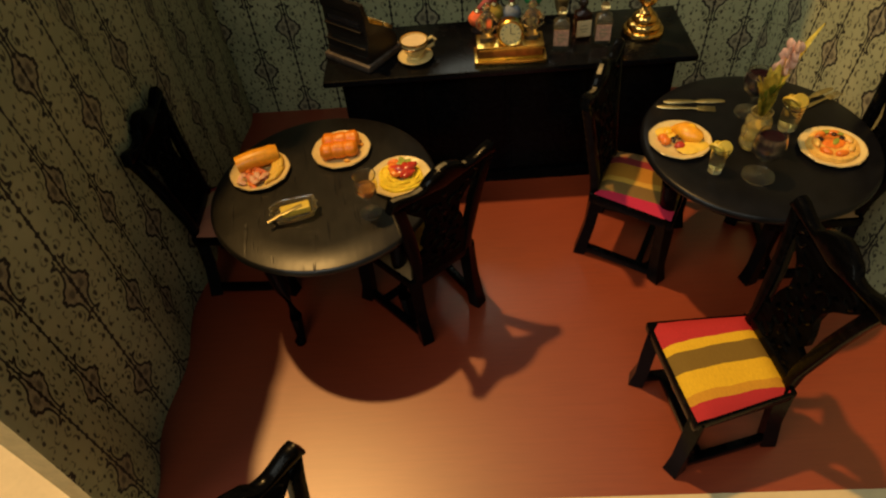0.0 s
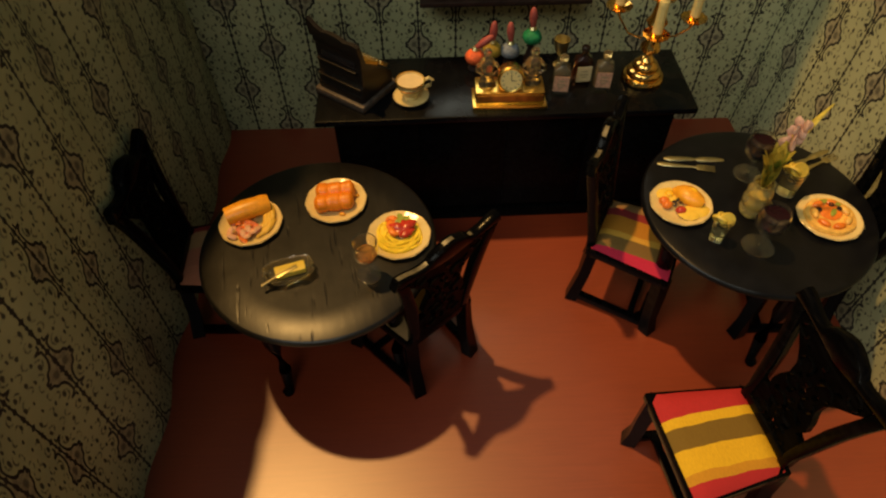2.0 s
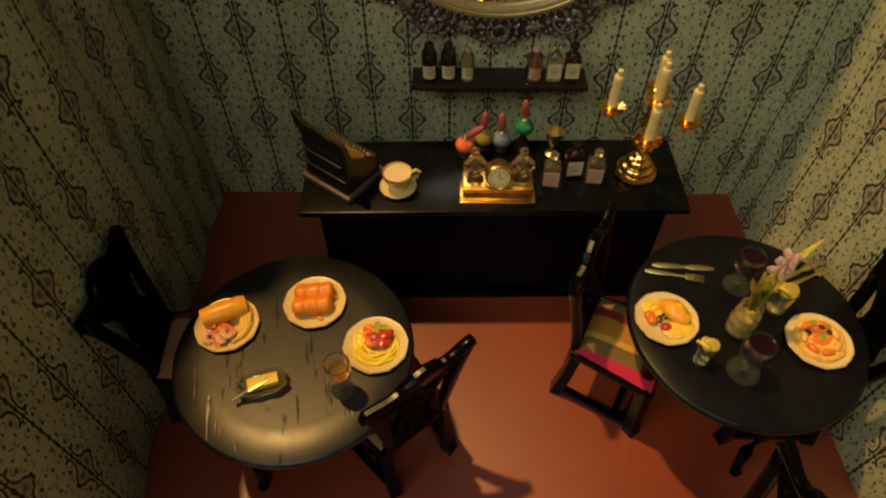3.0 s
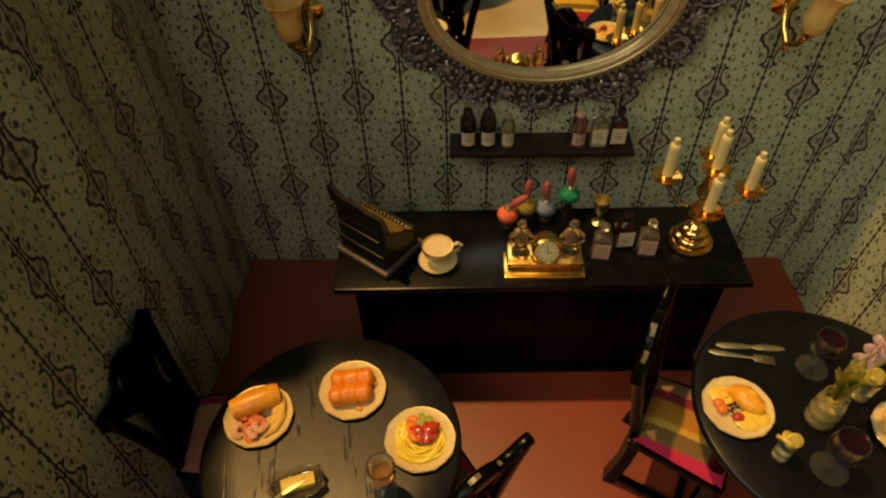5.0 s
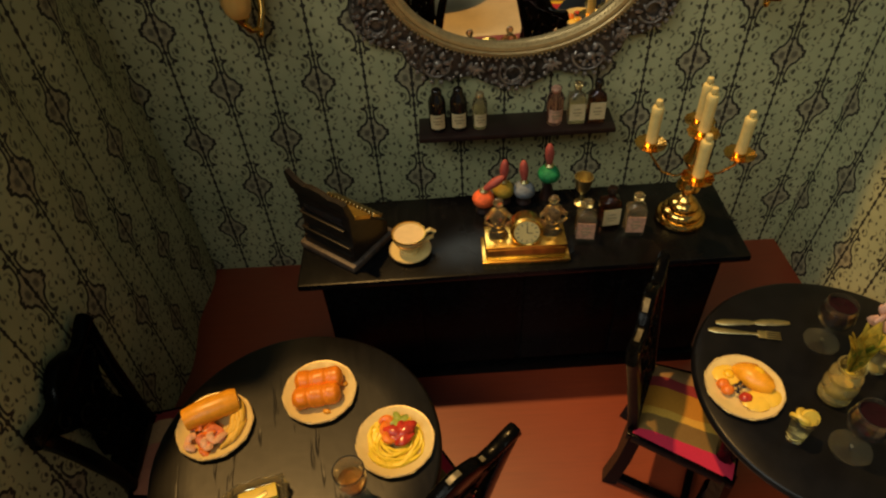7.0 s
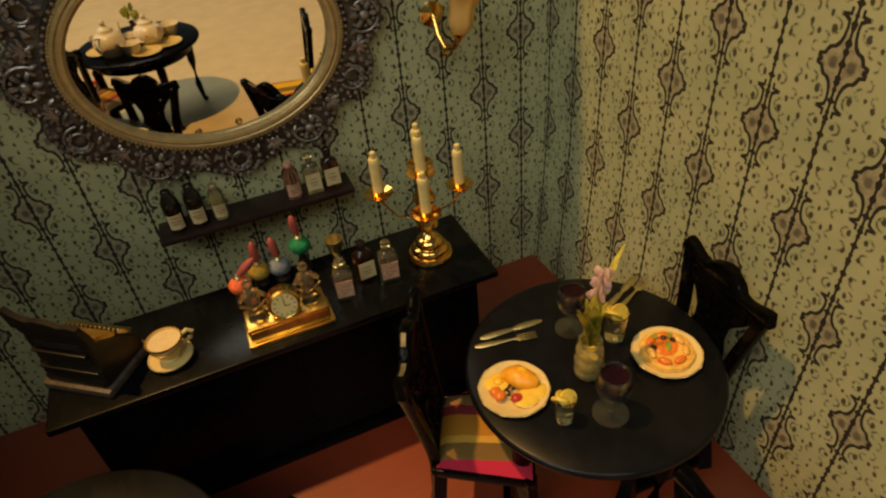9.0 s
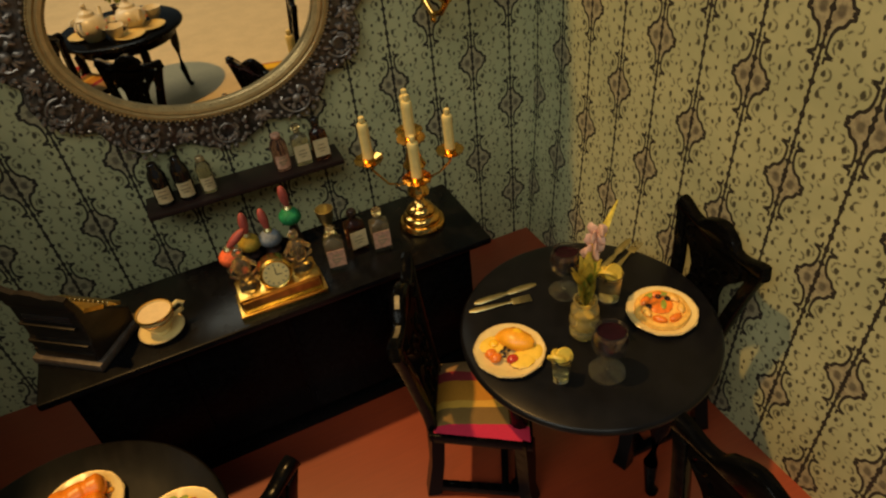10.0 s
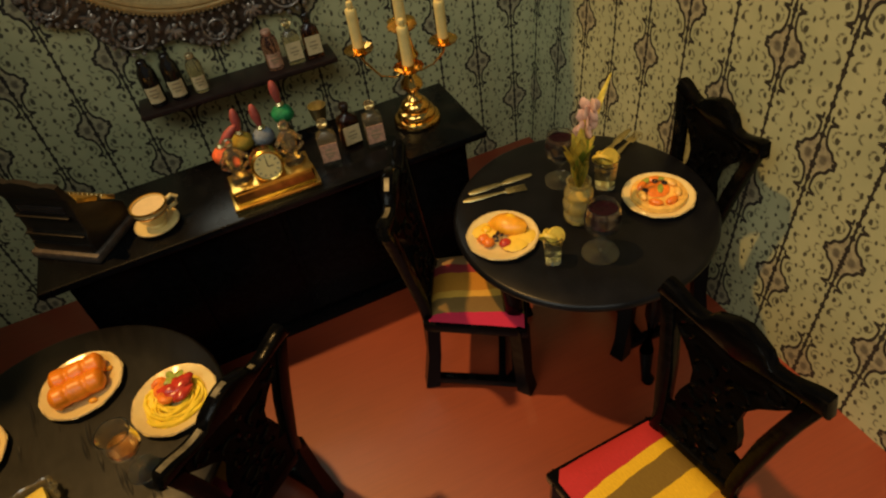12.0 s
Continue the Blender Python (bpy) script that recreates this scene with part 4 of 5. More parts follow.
mantel_clock()
bottle(5.62, 27.95, TOP, 1.75, 0.33, M_bottleglass, "square clear bottle with a faded red label on the sideboard", True, M_label_red, turn=-8)
bottle(6.62, 28.6, TOP, 1.75, 0.33, M_brownglass, "brown glass bottle with a cream label on the sideboard", True, M_label, cap=M_darkglass, turn=6)
bottle(7.45, 28.15, TOP, 1.75, 0.33, M_bottleglass, "clear bottle with a pink label on the sideboard", True, M_label_red, turn=-6)

g = thing("goblet", "small silver gilt goblet on the sideboard", "goblet", 5.85, 29.85, TOP)
part("foot", lathe([(0, 0), (0.27, 0), (0.27, 0.04), (0.1, 0.1), (0.07, 0.14), (0, 0.14)], 28), M_silver, g)
part("stem", lathe([(0, 0.12), (0.07, 0.12), (0.11, 0.28), (0.06, 0.42), (0.09, 0.56), (0, 0.56)], 20), M_silver, g)
part("bowl", lathe([(0, 0.52), (0.14, 0.54), (0.26, 0.74), (0.32, 1.05), (0.36, 1.3), (0.33, 1.3), (0.28, 1.05), (0.2, 0.78), (0, 0.66)], 28), M_silver, g)


def atomizer(x, y, col, name, tilt, z0=0.0):
    a = thing("perfume_flask", name + " ball-shaped perfume flask with a red spray bulb", "perfume flask", x, y, TOP, 0, "perfume flasks")
    mt = plain(name.replace(" ", "_") + "_flask", col, 0.65, 0, 0.45, 250, 0.3, 0.25)
    part("foot", lathe([(0, 0), (0.3, 0), (0.3, 0.06), (0.12, 0.14 + z0), (0.16, 0.3 + z0), (0, 0.3 + z0)], 24), M_shelf, a, "dark red foot")
    part("body", blob((0, 0, 0.58 + z0), (0.43, 0.43, 0.36), 2, 0.07, 0, 3), mt, a)
    part("collar", lathe([(0, 0.9), (0.15, 0.9), (0.17, 0.98), (0.1, 1.08), (0, 1.08)], 16, (0, 0, z0)), M_silver, a)
    m = Matrix.Translation((0, 0, 1.0 + z0)) @ Matrix.Rotation(radians(tilt), 4, "Y")
    part("spray_bulb", join(bmesh.new(), lathe([(0, 0.05), (0.1, 0.08), (0.15, 0.3), (0.18, 0.55), (0.15, 0.78), (0.08, 0.95), (0, 1.0)], 16), m), M_ballred, a, "dull red rubber bulb")


atomizer(2.05, 29.75, (0.70, 0.12, 0.035), "orange red", 52)
atomizer(2.85, 30.25, (0.32, 0.23, 0.03), "mustard yellow", 3)
atomizer(3.65, 30.15, (0.15, 0.17, 0.19), "blue grey", -4)
atomizer(4.6, 30.35, (0.014, 0.17, 0.055), "deep green", -3, 0.55)


def candelabrum():
    c = thing("candelabrum", "polished gold candelabrum with five ivory candles on the sideboard", "candelabrum", 9.35, 28.7, TOP, 0)
    part("base", lathe([(0.93 * r, z) for r, z in [(0, 0), (0.92, 0), (0.97, 0.06), (0.97, 0.16), (0.9, 0.25), (0.79, 0.27), (0.8, 0.34), (0.77, 0.46), (0.68, 0.56), (0.58, 0.58), (0.6, 0.65), (0.56, 0.78), (0.44, 0.9), (0.34, 0.94), (0.34, 1.0), (0.24, 1.1), (0.17, 1.16), (0, 1.18)]], 48), M_gold, c)
    part("stem", lathe([(0, 1.1), (0.19, 1.12), (0.15, 1.22), (0.26, 1.34), (0.42, 1.5), (0.4, 1.7), (0.2, 1.95), (0.16, 2.3), (0.34, 2.55), (0.44, 2.75), (0.3, 3.0), (0.2, 3.6), (0, 3.62)], 32), M_gold, c)

    def cup_and_candle(x, y, z):
        part("drip_cup", lathe([(0, 0), (0.12, 0.0), (0.34, 0.08), (0.5, 0.2), (0.53, 0.25), (0.46, 0.23), (0.2, 0.16), (0.22, 0.34), (0.16, 0.34), (0, 0.3)], 48, (x, y, z), None, lambda a, k: 1 + (0.03 * math.sin(12 * a) if 2 < k < 6 else 0)), M_gold, c)
        cd = part("candle", lathe([(0, 0.25), (0.19, 0.25), (0.185, 0.8), (0.19, 1.45), (0.2, 1.62), (0.17, 1.68), (0.09, 1.7), (0, 1.7)], 20, (x, y, z)), M_wax, c, "ivory wax candle")
        part("candle_tip", lathe([(0, 1.68), (0.07, 1.7), (0.12, 1.8), (0.1, 1.92), (0, 1.97)], 14, (x, y, z)), M_wax, cd)
    cup_and_candle(0, 0.0, 3.6)
    for x, y, z in ((-1.65, 0.1, 3.2), (1.42, -0.1, 2.7), (-0.4, -1.3, 2.75), (0.4, 1.35, 3.15)):
        part("arm", tube([(0.05 * x, 0.05 * y, 2.3), (0.3 * x, 0.3 * y, 2.0), (0.65 * x, 0.65 * y, 2.15 + 0.2 * (z - 2.9)), (0.95 * x, 0.95 * y, z - 0.25), (x, y, z + 0.02)], [0.06, 0.045, 0.04, 0.045, 0.1], 8), M_gold, c)
        cup_and_candle(x, y, z)


candelabrum()

# ---- things on the tables ----
TT = 6.2


def plate(x, y, z, label, r=1.14):
    p = thing("plate", label, "plate", x, y, z, 0, "ivory dinner plates")
    prof = [(0, 0), (r * 0.55, 0), (r * 0.6, 0.03), (r * 0.72, 0.07), (r * 0.96, 0.15), (r, 0.18), (r * 0.97, 0.2), (r * 0.72, 0.11), (r * 0.6, 0.06), (0, 0.055)]
    part("dish", lathe(prof, 60, (0, 0, 0), None, lambda a, k: 1 + (0.022 * math.sin(10 * a) if 3 < k < 8 else 0)), M_china, p)
    part("rim", lathe([(r * 0.975, 0.175), (r * 1.005, 0.18), (r * 0.99, 0.205), (r * 0.965, 0.2), (r * 0.975, 0.175)], 60), M_rim, p, "worn gold rim")
    return p


def food(name, bm, mat, label, x, y, z, turn=0.0, category="food", group=""):
    ob = part(name, bm, mat)
    ob.matrix_basis = pose(x * CM, y * CM, z * CM, 0, 0, turn)
    return tagged(ob, label, category, group)


# plate with a long bread roll, ham and fried potatoes
PX, PY, PZ = -6.65, 21.1, TT + 0.06
plate(-6.65, 21.1, TT, "ivory plate with a bread roll, ham and potatoes")
bm = tube([(-0.80, 0, 0.02), (-0.78, 0, 0.02), (-0.5, 0, 0.05), (-0.1, 0, 0.06), (0.3, 0, 0.06), (0.6, 0, 0.04), (0.80, 0, 0.02), (0.82, 0, 0.02)], [0.28, 0.35, 0.38, 0.41, 0.39, 0.40, 0.36, 0.29], 16, None, 0.88)
for v in bm.verts:
    v.co.z += 0.03 * noise.noise(v.co * 3.1)
food("bread_roll", bm, M_roll, "long golden bread roll on the plate", PX - 0.12, PY + 0.38, PZ + 0.32, 24)
rng = random.Random(4)
for k in range(15):
    a, d = rng.uniform(0, 6.28), rng.uniform(0.08, 0.5)
    bm = tube([(0.2 * math.cos(t), 0.2 * math.sin(t), 0.06 * math.sin(3 * t)) for t in (0.5 * q for q in range(rng.choice((4, 6, 8))))], 0.11, 8, None, 0.5)
    food("ham_slice", bm, (M_ham, M_hamlight, M_shrimp)[k % 3], "curled pink slice of ham on the plate", PX - 0.14 + 1.15 * d * math.cos(a), PY - 0.40 + 0.85 * d * math.sin(a), PZ + 0.1 + 0.015 * k, rng.uniform(0, 360), "food", "ham slices")
for k in range(9):
    bm = blob((0, 0, 0), (0.42, 0.12, 0.11), k, 0.15)
    food("potato_wedge", bm, M_fry, "pale yellow fried potato wedge on the plate", PX + 0.56 + 0.1 * (k % 3), PY - 0.44 + 0.1 * k, PZ + 0.12 + 0.012 * k, 58 + 6 * k, "food", "potato wedges")

# plate of baked rolls
PX, PY = -3.6, 22.1
plate(PX, PY, TT, "ivory plate holding a cluster of baked rolls")
for k in range(2):
    bm = lathe([(0.0, -0.74)] + [(0.35 * min(1, 0.35 + 4.2 * (0.74 - abs(q))) ** 0.6 - 0.035 * max(0, math.cos(2 * math.pi * (q / 0.49 + 0.5))) ** 3, q) for q in (-0.73 + 1.46 * w / 36 for w in range(37))] + [(0.0, 0.74)], 28)
    loaf = join(bmesh.new(), bm, Matrix.Rotation(radians(90), 4, "Y"))
    for v in loaf.verts:
        w = noise.noise(v.co * 2.2 + Vector((7 * k, 0, 0)))
        v.co += Vector((0, v.co.y, v.co.z)) * 0.10 * w
        v.co.z *= 0.95 if v.co.z > 0 else 0.8
    food("baked_roll", loaf, M_bread, "glossy brown-orange baked loaf of three joined rolls", PX - 0.02, PY - 0.29 + 0.60 * k, PZ + 0.29, 9, "food", "baked rolls")
for k in range(5):
    a = 0.3 + 1.2 * k
    food("nut", blob((0, 0, 0), (0.13, 0.08, 0.07), k, 0.2), M_roll, "small pale crumb beside the rolls", PX + 0.78 * math.cos(a), PY + 0.78 * math.sin(a), PZ + 0.1, 40 * k, "food", "crumbs")

# spaghetti with sauce, shrimp and basil
PX, PY = -1.2, 20.3
plate(PX, PY, TT, "ivory plate of spaghetti with red sauce")
bm = bmesh.new()
for k in range(34):
    r0, w, h = rng.uniform(0.2, 0.80), rng.uniform(0, 6.28), rng.uniform(0.02, 0.2)
    cx, cy = rng.uniform(-0.08, 0.08), rng.uniform(-0.08, 0.08)
    tube([(cx + r0 * math.cos(w + 0.35 * q) * (1 + 0.1 * math.sin(q)), cy + r0 * math.sin(w + 0.35 * q), h * (1.1 - r0) + 0.03 * math.sin(1.7 * q + k)) for q in range(14)], 0.045, 6, bm)
tagged(food("spaghetti", bm, M_pasta, "nest of yellow spaghetti strands", PX, PY, PZ + 0.05), kind="stuff")
for k, (dx, dy, mt, nm) in enumerate(((0.1, 0.02, M_sauce, "sauce"), (0.3, 0.0, M_sauce, "sauce"), (0.2, 0.2, M_sauce, "sauce"), (-0.02, 0.16, M_sauce, "sauce"), (0.34, 0.2, M_sauce, "sauce"))):
    food("tomato_piece", blob((0, 0, 0), (0.36, 0.22, 0.13), k, 0.3, 30 * k), mt, "glossy red tomato piece on spaghetti", PX + dx, PY + dy, PZ + 0.28 + 0.02 * k, 25 * k, "food", "tomato pieces")
for k in range(3):
    bm = tube([(0.17 * math.cos(0.5 * q), 0.17 * math.sin(0.5 * q), 0) for q in range(7)], [0.11, 0.13, 0.13, 0.12, 0.1, 0.08, 0.04], 8)
    food("shrimp", bm, M_shrimp, "curled coral shrimp on spaghetti", PX - 0.28 + 0.1 * k, PY + 0.42 - 0.2 * k, PZ + 0.32, 70 * k, "food", "shrimps")
for k in range(4):
    bm = blob((0.16, 0, 0), (0.2, 0.11, 0.03), k, 0.15)
    food("basil_leaf", bm, M_leaf, "small green basil leaf on spaghetti", PX + 0.12, PY + 0.45, PZ + 0.36 + 0.015 * k, 35 + 75 * k, "leaf", "basil leaves")


def glass_dish():
    d = thing("glass_dish", "small cut-glass dish with butter on the table", "dish", -4.95, 18.75, TT, 15)
    bm = bmesh.new()
    rows = []
    for f, z in ((0.82, 0.0), (0.9, 0.08), (1.0, 0.34), (1.06, 0.36), (1.02, 0.4), (0.94, 0.36), (0.84, 0.12), (0.0, 0.1)):
        row = []
        for i in range(40):
            a = 2 * math.pi * i / 40
            q = (abs(math.cos(a)) ** 4 + abs(math.sin(a)) ** 4) ** -0.25 * (1 + (0.05 * math.sin(10 * a) if z > 0.3 else 0))
            row.append(bm.verts.new((0.95 * f * q * math.cos(a), 0.55 * f * q * math.sin(a), z)))
        rows.append(row)
    for A, B in zip(rows, rows[1:]):
        for i in range(40):
            bm.faces.new((A[i], A[(i + 1) % 40], B[(i + 1) % 40], B[i]))
    bm.faces.new(rows[0][::-1])
    part("tray", bm, M_crystal, d, sharp=25)
    d.scale = (0.86, 0.86, 0.95)
    food("butter", box((0, 0, 0), (1.05, 0.42, 0.24), 0.06), M_butter, "pale yellow block of butter in the glass dish", -4.9, 18.78, TT + 0.24, 18, "butter")
    k = thing("butter_knife", "small silver butter knife leaning on the dish", "knife", -5.35, 18.35, TT + 0.36, 35)
    part("blade", box((0.45, 0, 0.02), (0.8, 0.14, 0.03), 0.01), M_silver, k)
    part("handle", tube([(-0.5, 0, -0.06), (-0.2, 0, -0.02), (0.08, 0, 0.02)], [0.07, 0.05, 0.04], 8), M_silver, k)


glass_dish()


def stem_glass(x, y, h, bowl, foot, drink, label, fill=0.7, squat=1.0):
    g = thing("stemmed_glass", label, "glass", x, y, TT, 0, "stemmed glasses")
    b0 = h * 0.42
    part("foot", lathe([(0, 0), (foot, 0), (foot, 0.03), (foot * 0.4, 0.08), (0.07, 0.14), (0, 0.14)], 36), M_glass, g)
    part("stem", lathe([(0, 0.12), (0.06, 0.13), (0.05, b0 * 0.6), (0.09, b0), (0, b0)], 16), M_glass, g)
    hb = h - b0
    out = [(0, b0), (bowl * 0.55, b0 + 0.1 * hb), (bowl * 0.95, b0 + 0.35 * hb), (bowl, b0 + 0.55 * hb), (bowl * 0.9, b0 + 0.85 * hb), (bowl * 0.84 * squat, h)]
    inn = [(max(0, r - 0.035), z + (0.04 if k == 0 else 0.0)) for k, (r, z) in enumerate(out)]
    part("bowl", lathe(out + inn[::-1], 36), M_glass, g)
    zf = b0 + fill * hb
    dr = [(0, b0 + 0.06)] + [(r - 0.045, z + 0.012) for r, z in out[1:] if z < zf] + [(out[3][0] - 0.06, zf), (0, zf)]
    part("drink", lathe(dr, 32), drink, g)


stem_glass(-2.2, 18.65, 1.75, 0.42, 0.40, M_amber, "small stemmed glass of amber drink on the table", 0.48, 1.2)
stem_glass(11.55, 19.45, 1.85, 0.55, 0.56, M_wine, "balloon glass of dark red wine on the black table", 0.84)
stem_glass(12.35, 23.1, 1.85, 0.53, 0.53, M_wine, "balloon glass of dark red wine behind the vase", 0.84)


def tumbler(x, y, h, r, label, slice_r):
    t = thing("tumbler", label, "glass", x, y, TT, 0, "tumblers")
    part("wall", lathe([(0, 0), (r * 0.8, 0), (r * 0.85, 0.06), (r, h), (r - 0.04, h), (r * 0.8, 0.16), (0, 0.14)], 28), M_glass, t)
    part("drink", lathe([(0, 0.16), (r * 0.76, 0.17), (r * 0.86, h * 0.8), (0, h * 0.8)], 24), glass("pale_lime_drink_" + str(int(h * 100)), (0.95, 0.86, 0.5), 0.03, 1.34, 0.97), t)
    for k in range(3):
        m = Matrix.Translation((0.1 - 0.12 * k, 0.05 * k, h * 0.95 + 0.02 * k)) @ Matrix.Rotation(radians(60 - 35 * k), 4, "X") @ Matrix.Rotation(radians(30 * k), 4, "Y")
        food("citrus_slice", join(bmesh.new(), lathe([(0, -0.05), (slice_r, -0.05), (slice_r * 1.05, 0), (slice_r, 0.05), (0, 0.05)], 20), m), M_butter, "yellow citrus slice on the glass", x, y, TT, 20 * k, "citrus slice", "citrus slices")


tumbler(10.15, 19.85, 1.05, 0.3, "tiny tumbler with yellow citrus on the black table", 0.27)
tumbler(13.45, 22.05, 1.15, 0.42, "tumbler with citrus slices beside the vase", 0.33)


def vase():
    v = thing("vase", "ribbed pale glass vase with green leaves and a pink flower", "vase", 11.8, 21.1, TT)
    part("body", lathe([(0, 0), (0.36, 0), (0.45, 0.12), (0.46, 0.3), (0.4, 0.42), (0.47, 0.56), (0.48, 0.76), (0.41, 0.9), (0.45, 1.02), (0.44, 1.2), (0.34, 1.4), (0.38, 1.55), (0.34, 1.55), (0.29, 1.4), (0.36, 1.1), (0.37, 0.6), (0.35, 0.2), (0, 0.12)], 36), glass("pale_yellow_glass", (0.92, 0.78, 0.34), 0.07, 1.45, 0.84), v)
    part("water", lathe([(0, 0.14), (0.3, 0.16), (0.32, 1.0), (0, 1.0)], 24), M_stem, v, "packed green stems")
    rr = random.Random(9)
    for k in range(18):
        a, l, o = k * 2.4, rr.uniform(1.3, 2.2), rr.uniform(0.1, 0.42)
        bm = bmesh.new()
        n = 7
        rows = []
        for q in range(n):
            f = q / (n - 1)
            wdt = 0.24 * math.sin(math.pi * min(1, f * 0.92 + 0.06)) + 0.01
            c = Vector((o * f * f * math.cos(a) * 1.3, o * f * f * math.sin(a) * 1.3, 1.3 + l * f - 0.35 * o * f ** 3))
            sd = Vector((-math.sin(a), math.cos(a), 0))
            up = Vector((math.cos(a), math.sin(a), 0.3)) * 0.02
            rows.append([bm.verts.new(c - sd * wdt), bm.verts.new(c - up * 3 * f), bm.verts.new(c + sd * wdt)])
        for A, B in zip(rows, rows[1:]):
            for i in range(2):
                bm.faces.new((A[i], A[i + 1], B[i + 1], B[i]))
        r = bmesh.ops.solidify(bm, geom=bm.faces[:], thickness=0.02)
        part("leaf", bm, M_stem if k % 5 else M_leaf, v)
    # long pale blade and the flower spike
    part("leaf_blade", tube([(0.1, 0.1, 1.3), (0.45, 0.35, 2.8), (0.9, 0.5, 3.7), (1.3, 0.55, 4.5)], [0.04, 0.12, 0.13, 0.03], 8, None, 0.25), M_stem, v, "long yellow-green blade")
    part("stalk", tube([(0.05, 0.1, 1.2), (0.2, 0.25, 2.6), (0.35, 0.35, 3.4)], 0.05, 6), M_stem, v)
    for k in range(16):
        a = k * 2.4
        bm = blob((0, 0, 0), (0.17, 0.05, 0.22), k, 0.35, math.degrees(a))
        join_m = Matrix.Translation((0.33 + 0.17 * math.cos(a) + 0.012 * k, 0.33 + 0.17 * math.sin(a), 2.95 + 0.065 * k))
        part("petal", join(bmesh.new(), bm, join_m), M_pink, v, "pale pink petal")


vase()

# plate with eggs, bread and tomatoes
PX, PY = 9.3, 21.5
plate(PX, PY, TT, "ivory plate with eggs, baked potato and tomatoes")
for dx, dy, r in ((-0.38, 0.44, 0.44), (0.16, -0.52, 0.44), (0.56, -0.40, 0.42)):
    food("egg_slice", blob((0, 0, 0), (r, r * 0.85, 0.09), int(r * 100), 0.15), M_white, "pale slice of egg on the plate", PX + dx, PY + dy, PZ + 0.1, 0, "food", "egg slices")
food("egg_yolk", blob((0, 0, 0), (0.17, 0.17, 0.1), 1, 0.05), M_yolk, "round yellow egg yolk on the plate", PX - 0.35, PY + 0.42, PZ + 0.18, 0, "food", "egg yolks")
food("baked_potato", blob((0, 0, 0), (0.64, 0.42, 0.3), 3, 0.15), M_roll, "golden baked potato on the plate", PX + 0.33, PY + 0.2, PZ + 0.24, -50)
food("egg_yolk", blob((0, 0, 0), (0.22, 0.2, 0.12), 2, 0.1), M_yolk, "yellow egg resting on the potato", PX + 0.4, PY + 0.26, PZ + 0.44, 0, "food", "egg yolks")
for dx, dy, mt in ((-0.55, -0.12, M_shrimp), (-0.12, -0.42, M_sauce), (-0.62, 0.1, M_shrimp)):
    food("tomato_piece", blob((0, 0, 0), (0.2, 0.17, 0.15), int(dx * 100), 0.15), mt, "red-orange tomato piece on the plate", PX + dx, PY + dy, PZ + 0.15, 0, "food", "tomato pieces")
for k in range(6):
    food("olive_piece", blob((0, 0, 0), (0.08, 0.05, 0.04), k, 0.2), M_olive, "tiny dark olive piece on the plate", PX - 0.2 + 0.13 * math.cos(k), PY - 0.1 + 0.16 * math.sin(1.7 * k), PZ + 0.22, 50 * k, "food", "olive pieces")

# plate with a small pizza
PX, PY = 14.5, 20.6
plate(PX, PY, TT, "ivory plate with a small round pizza")
food("pizza", lathe([(0, 0), (0.84, 0), (0.9, 0.1), (0.86, 0.22), (0.74, 0.25), (0.68, 0.21), (0, 0.22)], 40, (0, 0, 0), None, lambda a, k: 1 + 0.02 * math.sin(7 * a)), M_cheese, "small round cheese pizza", PX, PY, PZ)
for k in range(7):
    a = 0.9 * k + 0.3
    food("sausage_piece", blob((0, 0, 0), (0.24, 0.13, 0.11), k, 0.12), M_shrimp if k % 3 else M_cheese, "orange sausage piece round the pizza edge", PX + 0.58 * math.cos(a), PY + 0.58 * math.sin(a), PZ + 0.27, math.degrees(a) + 90, "food", "sausage pieces")
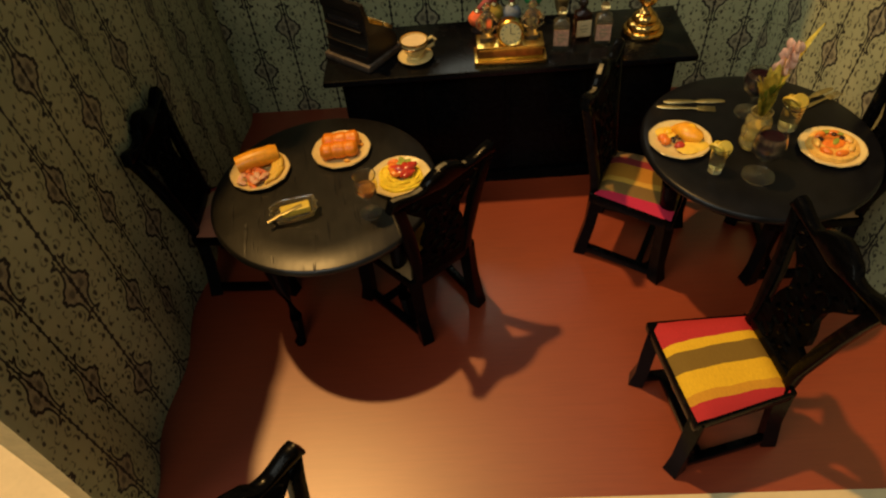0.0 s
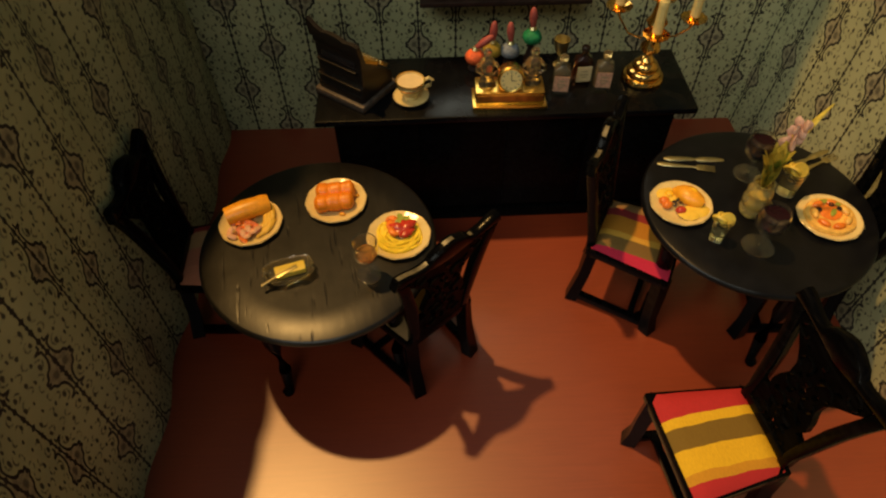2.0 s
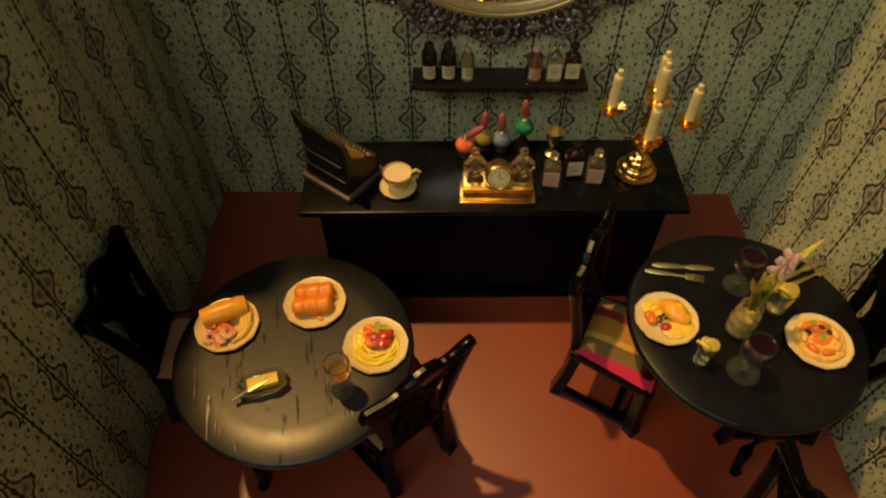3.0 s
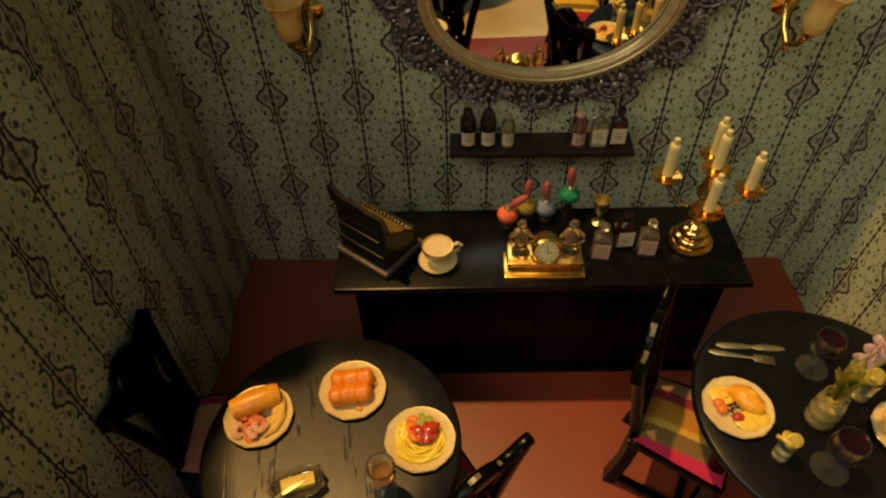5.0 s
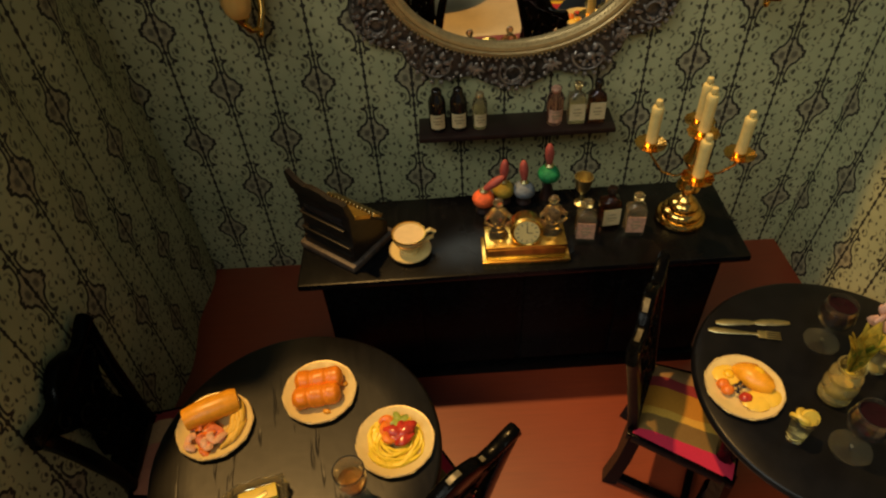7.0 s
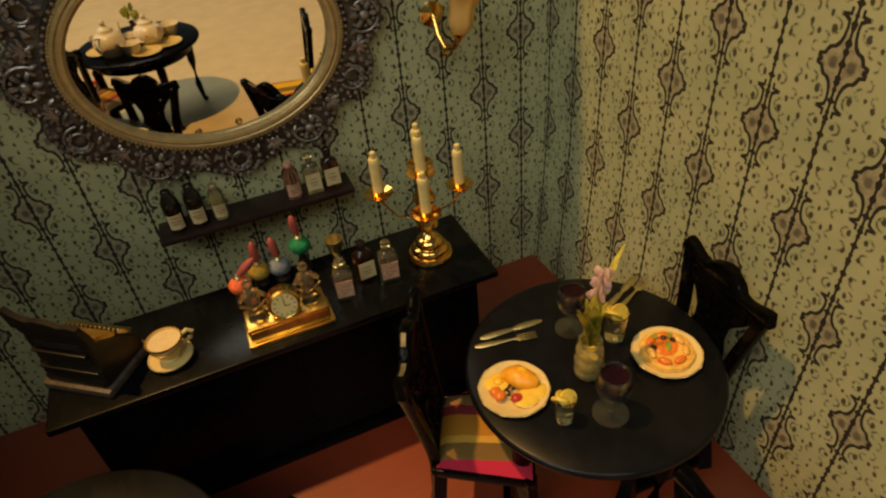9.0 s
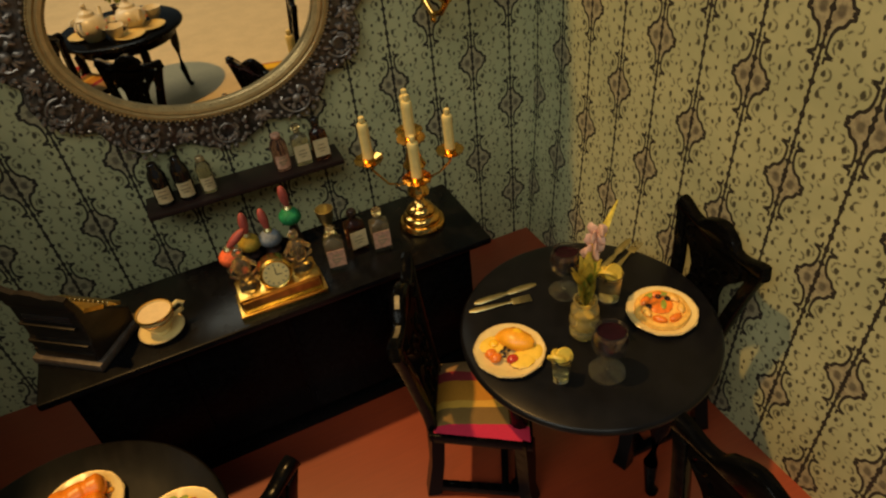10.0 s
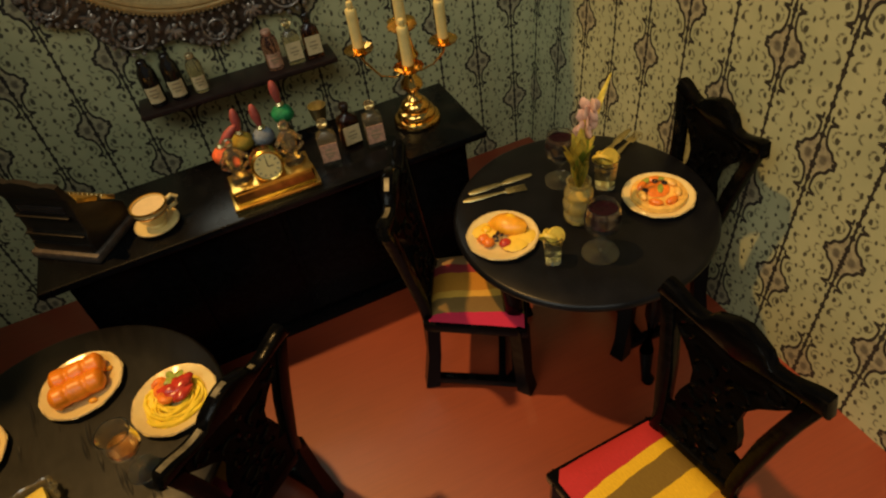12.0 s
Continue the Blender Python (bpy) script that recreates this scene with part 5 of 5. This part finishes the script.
food("ham_slice", blob((0, 0, 0), (0.42, 0.36, 0.06), 5, 0.2), M_shrimp, "orange slice of ham on the pizza", PX + 0.02, PY + 0.1, PZ + 0.25, 0, "food", "ham slices")
for dx, dy in ((-0.40, 0.2), (0.14, 0.42), (0.34, 0.2)):
    food("olive_ring", lathe([(0.035, 0), (0.09, 0), (0.1, 0.04), (0.075, 0.06), (0.04, 0.055), (0.035, 0)], 16), M_olive, "black olive ring on the pizza", PX + dx, PY + dy, PZ + 0.3, 0, "food", "olive rings")
for dx, dy, t in ((-0.1, 0.6, 10), (0.08, 0.05, 50), (0.3, 0.5, 150)):
    food("basil_leaf", blob((0, 0, 0), (0.22, 0.1, 0.04), 3, 0.15), M_leaf, "dull green leaf on the pizza", PX + dx, PY + dy, PZ + 0.31, t, "leaf", "basil leaves")


def knife(x, y, turn, z=TT):
    k = thing("table_knife", "dull silver table knife on the black table", "knife", x, y, z + 0.05, turn, "cutlery")
    bm = tube([(0.05, 0, 0), (0.3, 0.01, 0), (0.7, 0.02, 0), (1.05, 0.01, 0), (1.2, 0, 0)], [0.06, 0.13, 0.14, 0.11, 0.06], 10, None, 0.3)
    part("blade", bm, M_silver, k)
    part("handle", tube([(-1.15, 0, 0), (-0.95, 0, 0), (-0.55, 0, 0), (-0.15, 0, 0), (0.1, 0, 0)], [0.06, 0.13, 0.13, 0.11, 0.06], 10, None, 0.35), M_silver, k)


def fork(x, y, turn, z=TT):
    k = thing("table_fork", "dull silver table fork on the black table", "fork", x, y, z + 0.05, turn, "cutlery")
    part("handle", tube([(-1.1, 0, 0), (-0.9, 0, 0), (-0.4, 0, 0), (0.2, 0, 0.02), (0.45, 0, 0.02)], [0.06, 0.12, 0.10, 0.045, 0.06], 10, None, 0.35), M_silver, k)
    part("head", box((0.55, 0, 0.02), (0.26, 0.30, 0.035), 0.015), M_silver, k)
    for i in range(4):
        part("tine", box((0.88, -0.132 + 0.088 * i, 0.025), (0.46, 0.036, 0.03), 0.008), M_silver, k)


knife(10.45, 23.95, -5)
fork(10.05, 23.55, -12)
knife(14.9, 23.75, 25)
fork(15.15, 23.45, 25)
